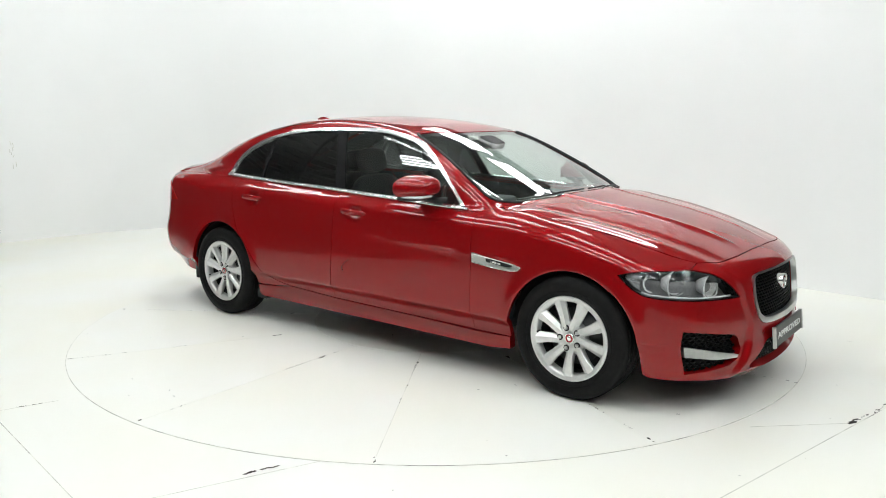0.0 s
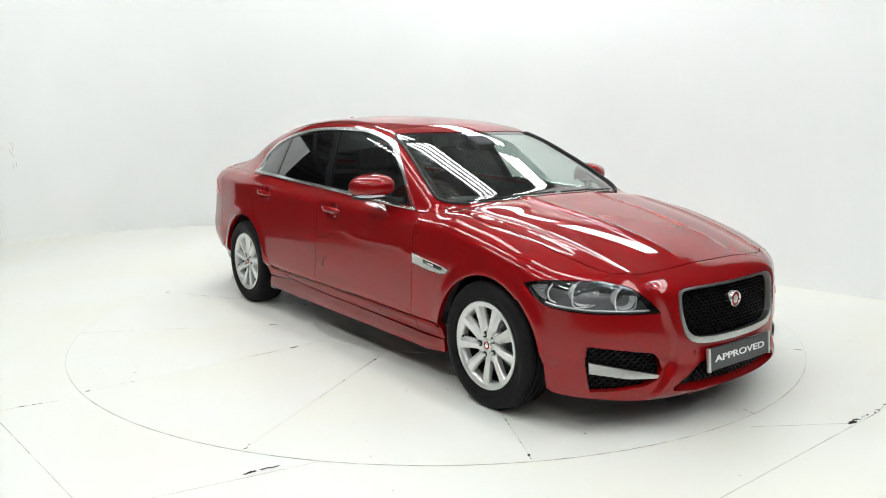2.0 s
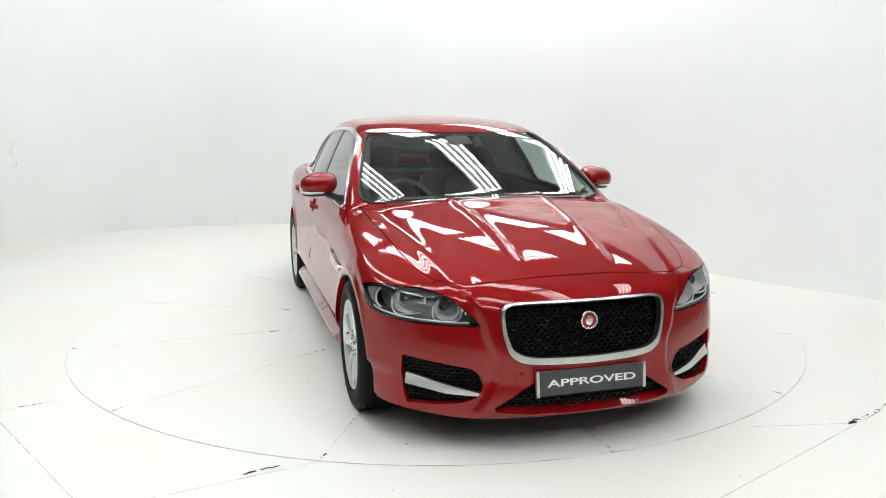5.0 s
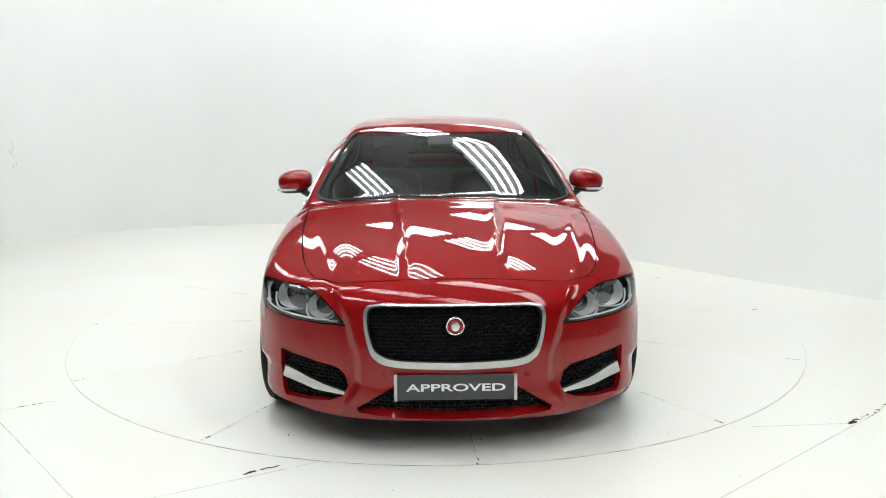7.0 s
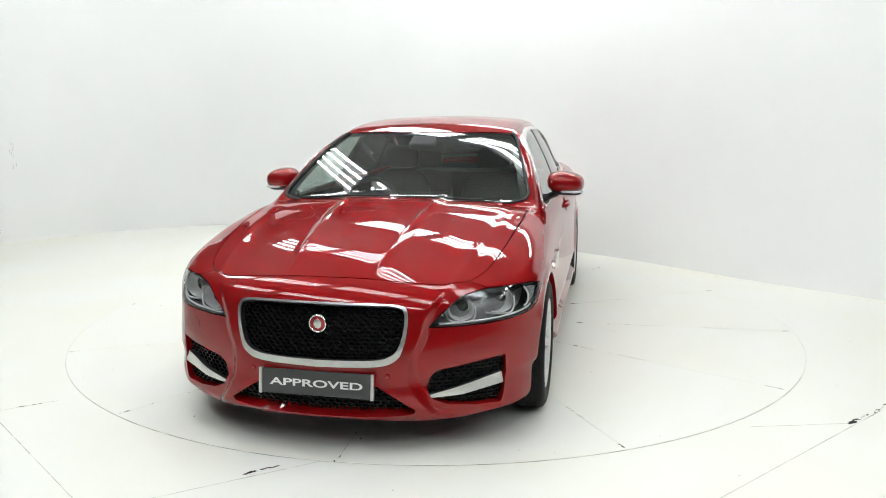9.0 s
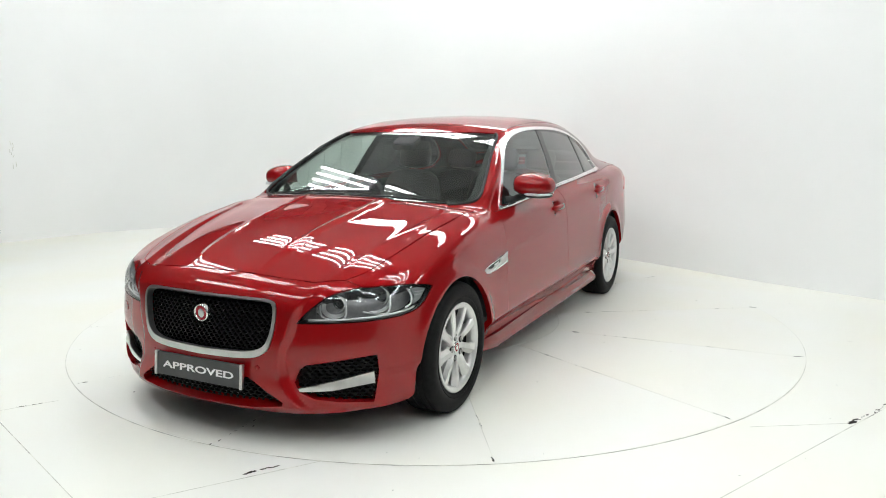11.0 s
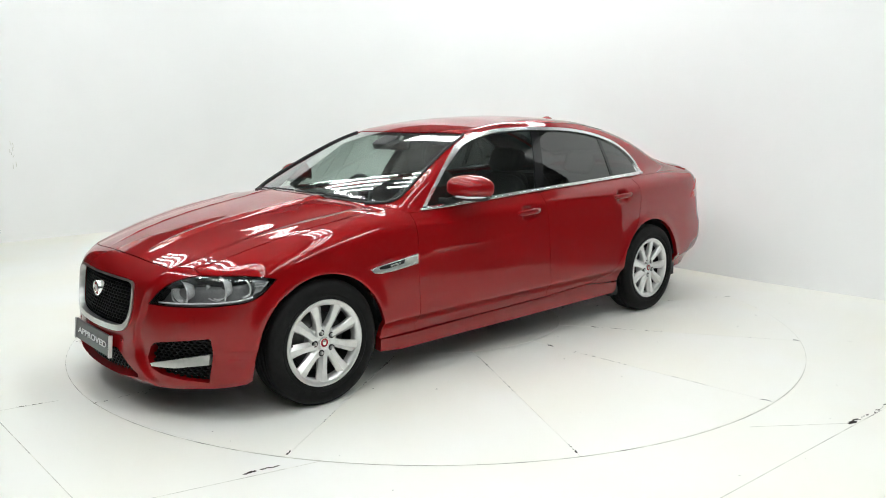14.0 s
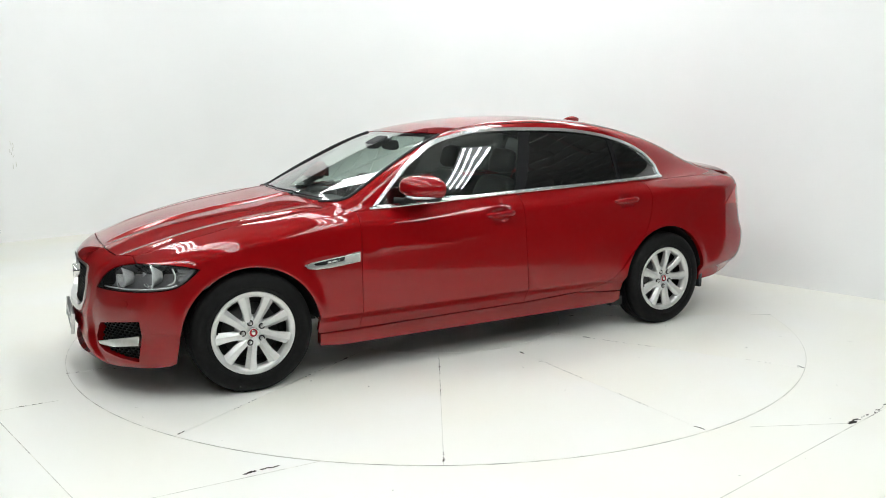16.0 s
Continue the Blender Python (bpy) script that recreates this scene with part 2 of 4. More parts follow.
def build_marks():
    rng = random.Random(4)
    bm = bmesh.new()
    for k in range(12):
        a = radians(2.6 + 30 * k)
        for _ in range(5):
            r = rng.uniform(0.95, 2.4)
            l = rng.uniform(0.03, 0.25)
            flecks(bm, r * math.cos(a), r * math.sin(a), (r + l) * math.cos(a), (r + l) * math.sin(a), 0.0043, int(l * 60) + 1, 0.0035, rng, 0.0015)
        r = rng.uniform(0.97, 1.2)
        flecks(bm, r * math.cos(a), r * math.sin(a), (r + 0.03) * math.cos(a), (r + 0.03) * math.sin(a), 0.0043, 3, 0.009, rng, 0.004)
        flecks(bm, 2.44 * math.cos(a), 2.44 * math.sin(a), 2.49 * math.cos(a), 2.49 * math.sin(a), 0.0043, 3, 0.007, rng, 0.006)
    for _ in range(50):
        a, r = rng.uniform(0, 6.28), 2.45 * math.sqrt(rng.random())
        flecks(bm, r * math.cos(a), r * math.sin(a), r * math.cos(a) + 0.02, r * math.sin(a), 0.0043, 1, 0.004, rng)
    p = part("paint_chips", bm, M_SCUFF, turntable, "dark chips along the seams")
    tagged(p, kind="stuff")
    # worn lines and chips on the floor around
    bm = bmesh.new()
    for x0, y0, x1, y1 in ((-2.6, -1.5, -1.2, -3.02), (-2.9, -2.25, -2.0, -1.70), (-1.55, -3.0, -0.45, -2.42), (0.85, -3.0, 2.6, -1.62), (1.5, -2.1, 2.02, -2.06)):
        d = Vector((x1 - x0, y1 - y0)).normalized() * 0.0022
        vs = [bm.verts.new(c) for c in ((x0 - d.y, y0 + d.x, 0.0012), (x1 - d.y, y1 + d.x, 0.0012), (x1 + d.y, y1 - d.x, 0.0012), (x0 + d.y, y0 - d.x, 0.0012))]
        bm.faces.new(vs)
    tagged(part("floor_joint", bm, M_SEAM), "thin worn joints in the painted floor", "joint", kind="structure")
    bm = bmesh.new()
    flecks(bm, -0.80, -2.565, -0.70, -2.505, 0.002, 14, 0.009, rng, 0.004)
    flecks(bm, 2.00, -2.065, 2.05, -2.03, 0.002, 10, 0.010, rng, 0.007)
    flecks(bm, 2.05, -2.03, 2.33, -1.82, 0.002, 16, 0.006, rng, 0.004)
    flecks(bm, -2.17, -1.80, -2.05, -1.73, 0.002, 9, 0.006, rng, 0.003)
    for _ in range(60):
        x, y = rng.uniform(-4, 4), rng.uniform(-4.5, 0.5)
        if math.hypot(x, y) > 2.56:
            flecks(bm, x, y, x + 0.02, y, 0.002, 1, 0.004, rng)
    tagged(part("floor_chips", bm, M_SCUFF), "dark chips and scuffs in the white floor", "scuffs", kind="stuff")
    # scratches on the wall
    bm = bmesh.new()
    for _ in range(9):
        x, z = rng.gauss(-5.07, 0.012), rng.uniform(0.86, 1.22)
        y = 3.738 + (x + 5.07)
        bmesh.ops.create_cube(bm, size=1, matrix=Matrix.LocRotScale((x, y, z), Euler((0, rng.gauss(0, 0.2), 0.8)), (0.004, 0.004, rng.uniform(0.02, 0.07))))
    tagged(part("wall_scratches", bm, M_SEAM), "faint upright scratches in the white wall", "scratches", kind="stuff")
    # small dark socket at the foot of the wall
    bm = bmesh.new()
    box(bm, 0, 0, 0, 0.05, 0.03, 0.07, bevel=0.005)
    box(bm, 0, -0.018, 0.0, 0.03, 0.012, 0.03, bevel=0.003)
    bmesh.ops.transform(bm, matrix=pose(-5.235, 3.545, 0.15, 0, 0, 55), verts=bm.verts)
    tagged(part("wall_socket", bm, M_DARK), "small black socket at the foot of the white wall", "socket")
# ---- the car: one smooth body shape, cut into panels ----
def curve(*pts):
    """A smooth function through (x, value) pairs, flat beyond the ends."""
    X = np.array([p[0] for p in pts], float)
    Y = np.array([p[1] for p in pts], float)
    o = np.argsort(X)
    X, Y = X[o], Y[o]
    d = np.diff(Y) / np.diff(X)
    m = np.empty_like(Y)
    m[0], m[-1] = d[0], d[-1]
    h = np.diff(X)
    for i in range(1, len(X) - 1):
        m[i] = 0 if d[i - 1] * d[i] <= 0 else (h[i - 1] + h[i]) * 3 / ((2 * h[i] + h[i - 1]) / d[i - 1] + (h[i] + 2 * h[i - 1]) / d[i])

    def fn(x):
        x = np.clip(np.asarray(x, float), X[0], X[-1])
        i = np.clip(np.searchsorted(X, x) - 1, 0, len(X) - 2)
        t = (x - X[i]) / h[i]
        return (Y[i] * (1 + 2 * t) * (1 - t) ** 2 + h[i] * m[i] * t * (1 - t) ** 2 + Y[i + 1] * t * t * (3 - 2 * t) + h[i] * m[i + 1] * t * t * (t - 1))
    return fn


def smax(a, b, k):
    h = np.maximum(k - np.abs(a - b), 0) / k
    return np.maximum(a, b) + h * h * k * 0.25


def smin(a, b, k):
    return -smax(-a, -b, k)


def step(a, b, x):
    t = np.clip((x - a) / (b - a), 0, 1)
    return t * t * (3 - 2 * t)


HANDLES = ((-0.093, 0.852), (-1.113, 0.880))
plan_w = curve((-2.6, 0.795), (-2.3, 0.862), (-2.0, 0.910), (-1.48, 0.938), (-1.0, 0.942), (0.0, 0.943), (0.8, 0.940), (1.2, 0.940), (1.5, 0.938), (1.75, 0.925), (2.0, 0.885), (2.3, 0.82))
side_in = curve((0.10, -0.08), (0.16, -0.06), (0.24, -0.052), (0.31, -0.036), (0.338, -0.018), (0.355, -0.003), (0.37, 0.0), (0.50, -0.004), (0.66, -0.012), (0.74, -0.016), (0.82, -0.022), (0.88, -0.031), (0.95, -0.055), (1.0, -0.092), (1.06, -0.17), (1.12, -0.28))
belt_z = curve((-2.6, 1.0), (-2.0, 1.015), (-1.5, 1.005), (-1.05, 0.990), (-0.39, 0.971), (0.256, 0.944), (0.65, 0.928), (0.85, 0.926), (1.2, 0.895))
shoulder_lift = curve((-2.6, 0.045), (-1.5, 0.020), (-0.4, -0.014), (0.3, -0.040), (0.85, -0.058), (1.3, -0.09), (1.8, -0.17), (2.3, -0.22))
front_x = curve((0.08, 2.19), (0.14, 2.26), (0.19, 2.305), (0.25, 2.315), (0.33, 2.305), (0.42, 2.30), (0.55, 2.285), (0.66, 2.27), (0.74, 2.245), (0.9, 2.17))
rear_x = curve((0.15, 2.40), (0.25, 2.45), (0.42, 2.545), (0.55, 2.555), (0.66, 2.515), (0.80, 2.485), (0.92, 2.47), (1.0, 2.465), (1.1, 2.44))
top_z = curve((-2.7, 1.03), (-2.5, 1.07), (-2.42, 1.075), (-2.2, 1.072), (-1.9, 1.062), (0.2, 1.014), (0.95, 0.995), (1.05, 0.995), (1.3, 0.962), (1.6, 0.914), (1.9, 0.843), (2.1, 0.776), (2.2, 0.730), (2.3, 0.665), (2.45, 0.55))
top_drop = curve((-2.6, 0.10), (-1.9, 0.06), (0.9, 0.055), (1.3, 0.060), (1.7, 0.085), (2.1, 0.12), (2.3, 0.12))
roof_z = curve((-2.7, 0.9), (-2.3, 1.02), (-2.1, 1.095), (-1.9, 1.185), (-1.7, 1.27), (-1.5, 1.338), (-1.25, 1.398), (-0.95, 1.445), (-0.6, 1.462), (-0.3, 1.450), (0.0, 1.412), (0.2, 1.366), (0.6, 1.26), (1.0, 1.1))
house_y = curve((-2.6, 0.46), (-2.2, 0.60), (-1.9, 0.685), (-1.6, 0.745), (-1.2, 0.795), (-0.6, 0.822), (0.0, 0.825), (0.5, 0.815), (0.85, 0.80), (1.2, 0.78))


ARCH_Z = 0.303
nose_edge = curve((0.10, 0.52), (0.16, 0.50), (0.25, 0.445), (0.33, 0.405), (0.42, 0.400), (0.52, 0.435), (0.60, 0.455), (0.68, 0.49), (0.76, 0.54), (0.85, 0.58))


def body(p):
    """Signed distance-like value of the body shape: below zero inside."""
    x, y, z = p[:, 0], np.abs(p[:, 1]), p[:, 2]
    zz = z - shoulder_lift(x) * step(0.62, 0.95, z)
    side = y - plan_w(x) - side_in(zz)
    side = side + 0.10 * step(-1.95, -2.4, x) * (1 - step(0.20, 0.50, z)) - 0.035 * step(1.70, 1.88, x) * (1 - step(0.20, 0.36, z))
    # line along the doors, fading out backwards; crease low on the doors
    cl = 0.703 - 0.035 * (x - 0.85)
    side = side - 0.0030 * np.exp(-np.abs(z - cl) / 0.012) * step(-0.2, 0.5, x) * (1 - step(0.95, 1.25, x))
    # flared arches
    for ax in (1.48, -1.48):
        r = np.hypot(x - ax, z - ARCH_Z)
        side = side - 0.010 * np.exp(-((r - 0.385) / 0.04) ** 2) * step(0.2, 0.4, z)
    for hx, hz in HANDLES:
        side = side + 0.028 * np.exp(-((x - hx) / 0.052) ** 4 - ((z - hz) / 0.034) ** 4)
    front = x - (front_x(z) - 0.25 * y ** 2 - 0.285 * y ** 4)
    # the nose steps back outside two edges that sweep from the bonnet past the grille, then down and out
    yl = nose_edge(z)
    fall = 0.026 * (1 - step(0.34, 0.46, z)) * step(0.13, 0.20, z) * (1 - step(0.70, 0.86, y)) + 0.016 * step(0.36, 0.46, z) * (1 - step(0.68, 0.80, z)) * (1 - step(0.60, 0.80, y))
    front = front + fall * step(yl, yl + 0.036, y)
    rear = -x - (rear_x(z) - 0.10 * y ** 2 - 0.20 * y ** 4)
    fade = step(0.9, 1.0, x) * (1 - step(1.90, 2.16, x))
    ridge = 0.275 - 0.07 * (x - 1.05)
    t = top_z(x) - top_drop(x) * (y / 0.8) ** 2.2
    t = t + 0.006 * fade * np.exp(-np.abs(y - ridge) / 0.016) + 0.008 * fade * (1 - step(ridge - 0.01, ridge + 0.05, y))
    # crease between bonnet and wing, and the wing's own swell beyond it
    crest = 0.715 - 0.155 * (x - 1.1)
    long = step(0.95, 1.25, x) * (1 - step(2.10, 2.32, x))
    t = t + 0.005 * long * np.exp(-((y - crest) / 0.034) ** 2) - 0.002 * long * np.exp(-((y - crest + 0.08) / 0.05) ** 2)
    t = t + 0.007 * step(1.15, 1.5, x) * (1 - step(1.85, 2.1, x)) * np.exp(-((y - crest - 0.09) / 0.075) ** 2)
    # lip at the end of the boot
    t = t + 0.012 * np.exp(-((x + 2.47) / 0.05) ** 2)
    top = (z - t) * 0.95
    low = smax(smax(side, smax(front, rear, 0.02), 0.10), top, 0.075)
    # cabin
    hs = (y - (house_y(x) - 0.40 * (z - 1.0) - 0.30 * np.maximum(z - 1.0, 0) ** 2)) * 0.92
    rf = (z - (roof_z(x) - 0.035 * (y / 0.6) ** 2)) * 0.95
    ws = (x - (1.06 - 2.29 * (z - 0.985) - 0.25 * (z - 0.985) * (1.37 - z) * -2.2 - (0.34 - 0.5 * (z - 0.985)) * y ** 2)) * 0.41
    house = smax(smax(smax(hs, rf, 0.075), ws, 0.03), smax(rear, 0.9 - z, 0.02), 0.02)
    k = 0.03 + 0.09 * step(-0.9, -1.7, x)
    return smin(low, house, k)


def grad(p):
    e = 2e-3
    g = np.stack([body(p + np.eye(3)[i] * e) - body(p - np.eye(3)[i] * e) for i in range(3)], 1)
    return g / np.maximum(np.linalg.norm(g, axis=1, keepdims=True), 1e-9)


def trace(o, d, reach=1.7):
    """From o + reach * d back towards o, to the skin."""
    s = np.full(len(o), reach)
    for _ in range(70):
        s = s - 0.75 * body(o + d * s[:, None])
        s = np.maximum(s, 0.0)
    return o + d * s[:, None]


FC, RC = 1.55, -1.85


def on_skirt(q):
    """(s, z): s is x along the doors, then an angle round the nose or the tail."""
    s, z = q[:, 0], q[:, 1]
    a = np.where(s > FC, math.pi / 2 - (s - FC), np.where(s < RC, math.pi / 2 + (RC - s), math.pi / 2))
    o = np.stack([np.clip(s, RC, FC), 0 * s, z], 1)
    d = np.stack([np.cos(a), np.sin(a), 0 * s], 1)
    return trace(o, d)


def on_top(q):
    o = np.stack([q[:, 0], q[:, 1], 0 * q[:, 0] + 0.3], 1)
    return trace(o, np.tile([0.0, 0, 1.0], (len(q), 1)), 1.5)


def on_house(q):
    """(x, angle): rays that fan out from the car's middle."""
    o = np.stack([q[:, 0], 0 * q[:, 0], 0 * q[:, 0] + 0.80], 1)
    d = np.stack([0 * q[:, 0], np.cos(q[:, 1]), np.sin(q[:, 1])], 1)
    return trace(o, d, 1.3)


def on_front(q):
    o = np.stack([0 * q[:, 0] + 1.2, q[:, 0], q[:, 1]], 1)
    return trace(o, np.tile([1.0, 0, 0], (len(q), 1)), 1.6)


def on_side(q):
    o = np.stack([q[:, 0], 0 * q[:, 0], q[:, 1]], 1)
    return trace(o, np.tile([0.0, 1.0, 0], (len(q), 1)), 1.4)


def to_skirt(P):
    x, y, z = P[:, 0], P[:, 1], P[:, 2]
    s = np.where(x > FC, FC + np.arctan2(x - FC, y), np.where(x < RC, RC - np.arctan2(RC - x, y), x))
    return np.stack([s, z], 1)


def to_house(P):
    return np.stack([P[:, 0], np.arctan2(P[:, 2] - 0.80, P[:, 1])], 1)


def A(*pts):
    return np.array(pts, float)


def smooth2(pts, n=8, closed=False):
    P = np.asarray(pts, float)
    out = []
    N = len(P)
    for i in range(N if closed else N - 1):
        if closed:
            a, b, c, d = P[(i - 1) % N], P[i], P[(i + 1) % N], P[(i + 2) % N]
        else:
            a, b, c, d = P[max(i - 1, 0)], P[i], P[i + 1], P[min(i + 2, N - 1)]
        for k in range(n):
            t = k / n
            out.append(0.5 * (2 * b + (c - a) * t + (2 * a - 5 * b + 4 * c - d) * t * t + (3 * b - a - 3 * c + d) * t ** 3))
    if not closed:
        out.append(P[-1])
    return np.array(out)


def dense(loop, h):
    out = []
    L = np.asarray(loop, float)
    for a, b in zip(L, np.roll(L, -1, 0)):
        n = max(1, int(np.ceil(np.linalg.norm(b - a) / h)))
        for k in range(n):
            out.append(a + (b - a) * k / n)
    out = np.array(out)
    keep = np.linalg.norm(out - np.roll(out, 1, 0), axis=1) > 1e-5
    return out[keep]


def area2(L):
    M = np.roll(L, -1, 0)
    return 0.5 * np.sum(L[:, 0] * M[:, 1] - M[:, 0] * L[:, 1])


def inset(L, g):
    """Move a loop inwards by g (its own inside)."""
    if area2(L) < 0:
        L = L[::-1]
    t0 = L - np.roll(L, 1, 0)
    t1 = np.roll(L, -1, 0) - L
    t0 /= np.linalg.norm(t0, axis=1, keepdims=True)
    t1 /= np.linalg.norm(t1, axis=1, keepdims=True)
    n = np.stack([-(t0 + t1)[:, 1], (t0 + t1)[:, 0]], 1)
    n /= np.maximum(np.linalg.norm(n, axis=1, keepdims=True), 0.3)
    return L + n * g


def inside(P, L):
    x, y = P[:, 0][:, None], P[:, 1][:, None]
    a, b = L, np.roll(L, -1, 0)
    c = ((a[:, 1] > y) != (b[:, 1] > y)) & (x < (b[:, 0] - a[:, 0]) * (y - a[:, 1]) / (b[:, 1] - a[:, 1] + 1e-12) + a[:, 0])
    return np.sum(c, 1) % 2 == 1


def mesh2d(loops, h):
    """Triangles inside the first loop and outside the others."""
    from mathutils.geometry import delaunay_2d_cdt
    B = np.concatenate(loops)
    edges, k = [], 0
    for L in loops:
        n = len(L)
        edges += [(k + i, k + (i + 1) % n) for i in range(n)]
        k += n
    lo, hi = loops[0].min(0), loops[0].max(0)
    gx, gy = np.arange(lo[0] + h / 2, hi[0], h), np.arange(lo[1] + h / 2, hi[1], h)
    G = np.stack(np.meshgrid(gx, gy), -1).reshape(-1, 2)
    ok = inside(G, loops[0])
    for L in loops[1:]:
        ok &= ~inside(G, L)
    G = G[ok]
    if len(G):
        d = np.full(len(G), 9.0)
        for i in range(0, len(B), 64):
            d = np.minimum(d, np.min(np.linalg.norm(G[:, None] - B[None, i:i + 64], axis=2), 1))
        G = G[d > 0.45 * h]
    V = [Vector(v) for v in np.concatenate([B, G])]
    vs, es, fs, ov, oe, of = delaunay_2d_cdt(V, edges, [], 0, 1e-6)
    Q = np.array([v[:] for v in vs])
    F = np.array([f for f in fs if len(f) == 3])
    C = Q[F].mean(1)
    ok = inside(C, loops[0])
    for L in loops[1:]:
        ok &= ~inside(C, L)
    F = F[ok]
    used = np.unique(F)
    m = np.full(len(Q), -1)
    m[used] = np.arange(len(used))
    return Q[used], m[F]


def skin(name, loops, proj, material, parent, h=0.03, offset=0.0, depth=0.012, gap=0.0018, mirror=False, label="", raw=False, bulge=None):
    """A panel of the body's skin: the part of it inside the first loop and outside the other ones, with a turned-in rim."""
    loops = [dense(L, h * 0.7) for L in loops]
    if gap:
        loops = [inset(loops[0], gap)] + [inset(L, -gap) for L in loops[1:]]
    Q, F = mesh2d(loops, h)
    P = proj(Q)
    N = grad(P)
    P = P + N * offset
    if bulge is not None:
        P = P + N * bulge(Q)[:, None]
    tri = P[F]
    fn = np.cross(tri[:, 1] - tri[:, 0], tri[:, 2] - tri[:, 0])
    flip = np.sum(fn * N[F[:, 0]], 1) < 0
    F[flip] = F[flip][:, ::-1]
    if mirror:
        P = P * [1, -1, 1]
        N = N * [1, -1, 1]
        F = F[:, ::-1]
    verts, norms, faces = [P], [N], [F]
    if depth:
        cnt = {}
        for f in F:
            for a, b in ((f[0], f[1]), (f[1], f[2]), (f[2], f[0])):
                cnt[(a, b)] = 1
        rim = [(a, b) for a, b in cnt if (b, a) not in cnt]
        ids = sorted({a for e in rim for a in e})
        pos = {v: i for i, v in enumerate(ids)}
        n0, k = len(P), len(ids)
        top = P[ids]
        out = np.zeros((k, 3))
        for a, b in rim:
            w = np.cross(P[b] - P[a], N[a])
            w /= max(np.linalg.norm(w), 1e-9)
            out[pos[a]] += w
            out[pos[b]] += w
        out /= np.maximum(np.linalg.norm(out, axis=1, keepdims=True), 1e-9)
        verts += [top, top - N[ids] * depth]
        norms += [out, out]
        rf = []
        for a, b in rim:
            i, j = pos[a], pos[b]
            rf += [(n0 + j, n0 + i, n0 + k + i), (n0 + j, n0 + k + i, n0 + k + j)]
        faces.append(np.array(rf))
    V, NN, FF = np.concatenate(verts), np.concatenate(norms), np.concatenate(faces)
    me = bpy.data.meshes.new(name)
    me.from_pydata(V.tolist(), [], FF.tolist())
    me.shade_smooth()
    me.normals_split_custom_set_from_vertices([tuple(n) for n in NN])
    me.materials.append(material)
    ob = new(name, me)
    ob.parent = parent
    if label:
        tagged(ob, label)
    return ob


def arc(cx, cz, r, a0, a1, n=24):
    return [(cx + r * math.cos(radians(a0 + (a1 - a0) * k / n)), cz + r * math.sin(radians(a0 + (a1 - a0) * k / n))) for k in range(n + 1)]


def sx(*pts):
    """(x, z) on the side to the unrolled skirt."""
    return to_skirt(on_side(A(*pts)))


def sf(*pts):
    """(y, z) on the nose to the unrolled skirt."""
    return to_skirt(on_front(A(*pts)))


def mir_s(L):
    """The same loop on the other side of the nose."""
    c = FC + math.pi / 2
    return np.stack([2 * c - L[:, 0], L[:, 1]], 1)


# outlines shared by neighbouring panels
FARCH = arc(1.48, ARCH_Z, 0.374, -5, 148, 40)  # from the bumper backwards over the wheel
hood_y = curve((0.90, 0.775), (1.2, 0.765), (1.5, 0.745), (1.75, 0.715), (1.92, 0.675), (2.02, 0.62))


HOOD_REAR = A((1.10, 0.0), (1.085, 0.3), (1.03, 0.55), (0.93, 0.775))


def lines():
    d = {}
    hx = np.linspace(0.93, 2.02, 24)
    d["hood_edge"] = on_top(np.stack([hx, hood_y(hx)], 1))
    # the hood's front end, from its corner to the middle
    d["hood_front"] = on_top(smooth2(A((2.02, 0.62), (2.075, 0.54), (2.10, 0.47), (2.125, 0.34), (2.135, 0.17), (2.14, 0.0)), 6))
    tail = sx((1.735, 0.688))[0]
    tip = sf((0.474, 0.566))[0]
    he = to_skirt(d["hood_edge"])
    hf = to_skirt(d["hood_front"])
    apex = sf((0.70, 0.716))[0]
    upper = smooth2([tail, sx((1.80, 0.705))[0], sx((1.88, 0.716))[0], apex], 6)
    inner = smooth2([apex, sf((0.60, 0.688))[0], sf((0.53, 0.63))[0], tip], 6)
    lower = smooth2([tip, sf((0.66, 0.567))[0], sx((1.92, 0.585))[0], sx((1.83, 0.613))[0], tail], 6)
    d["lamp"] = np.concatenate([upper[:-1], inner[:-1], lower[:-1]])
    d["upper"], d["inner"], d["lower"], d["tail"], d["tip"] = upper, inner, lower, tail, tip
    d["he"], d["hf"] = he, hf
    return d


DOOR_FRONT = [(0.852, 0.255), (0.848, 0.60), (0.842, 0.80), (0.842, 0.925)]
DOOR_MID = [(-0.290, 0.268), (-0.280, 0.62), (-0.268, 0.962)]
DOOR_REAR = [(-0.72, 0.287), (-0.86, 0.305), (-0.97, 0.345), (-1.06, 0.41), (-1.135, 0.50), (-1.22, 0.585), (-1.295, 0.68), (-1.335, 0.80), (-1.345, 0.92), (-1.335, 0.995)]
DLO_TOP = [(0.73, 0.950), (0.60, 1.072), (0.47, 1.180), (0.28, 1.290), (0.09, 1.343), (-0.12, 1.373), (-0.42, 1.379), (-0.80, 1.366), (-1.10, 1.325), (-1.33, 1.258), (-1.47, 1.18), (-1.548, 1.10)]
DLO_BOT = [(-1.545, 1.03), (-1.50, 1.010), (-1.05, 0.993), (-0.39, 0.974), (0.256, 0.947), (0.62, 0.931), (0.76, 0.928)]


def belt(x0, x1, n=20, lift=0.0):
    x = np.linspace(x0, x1, n)
    return np.stack([x, belt_z(x) + lift], 1)


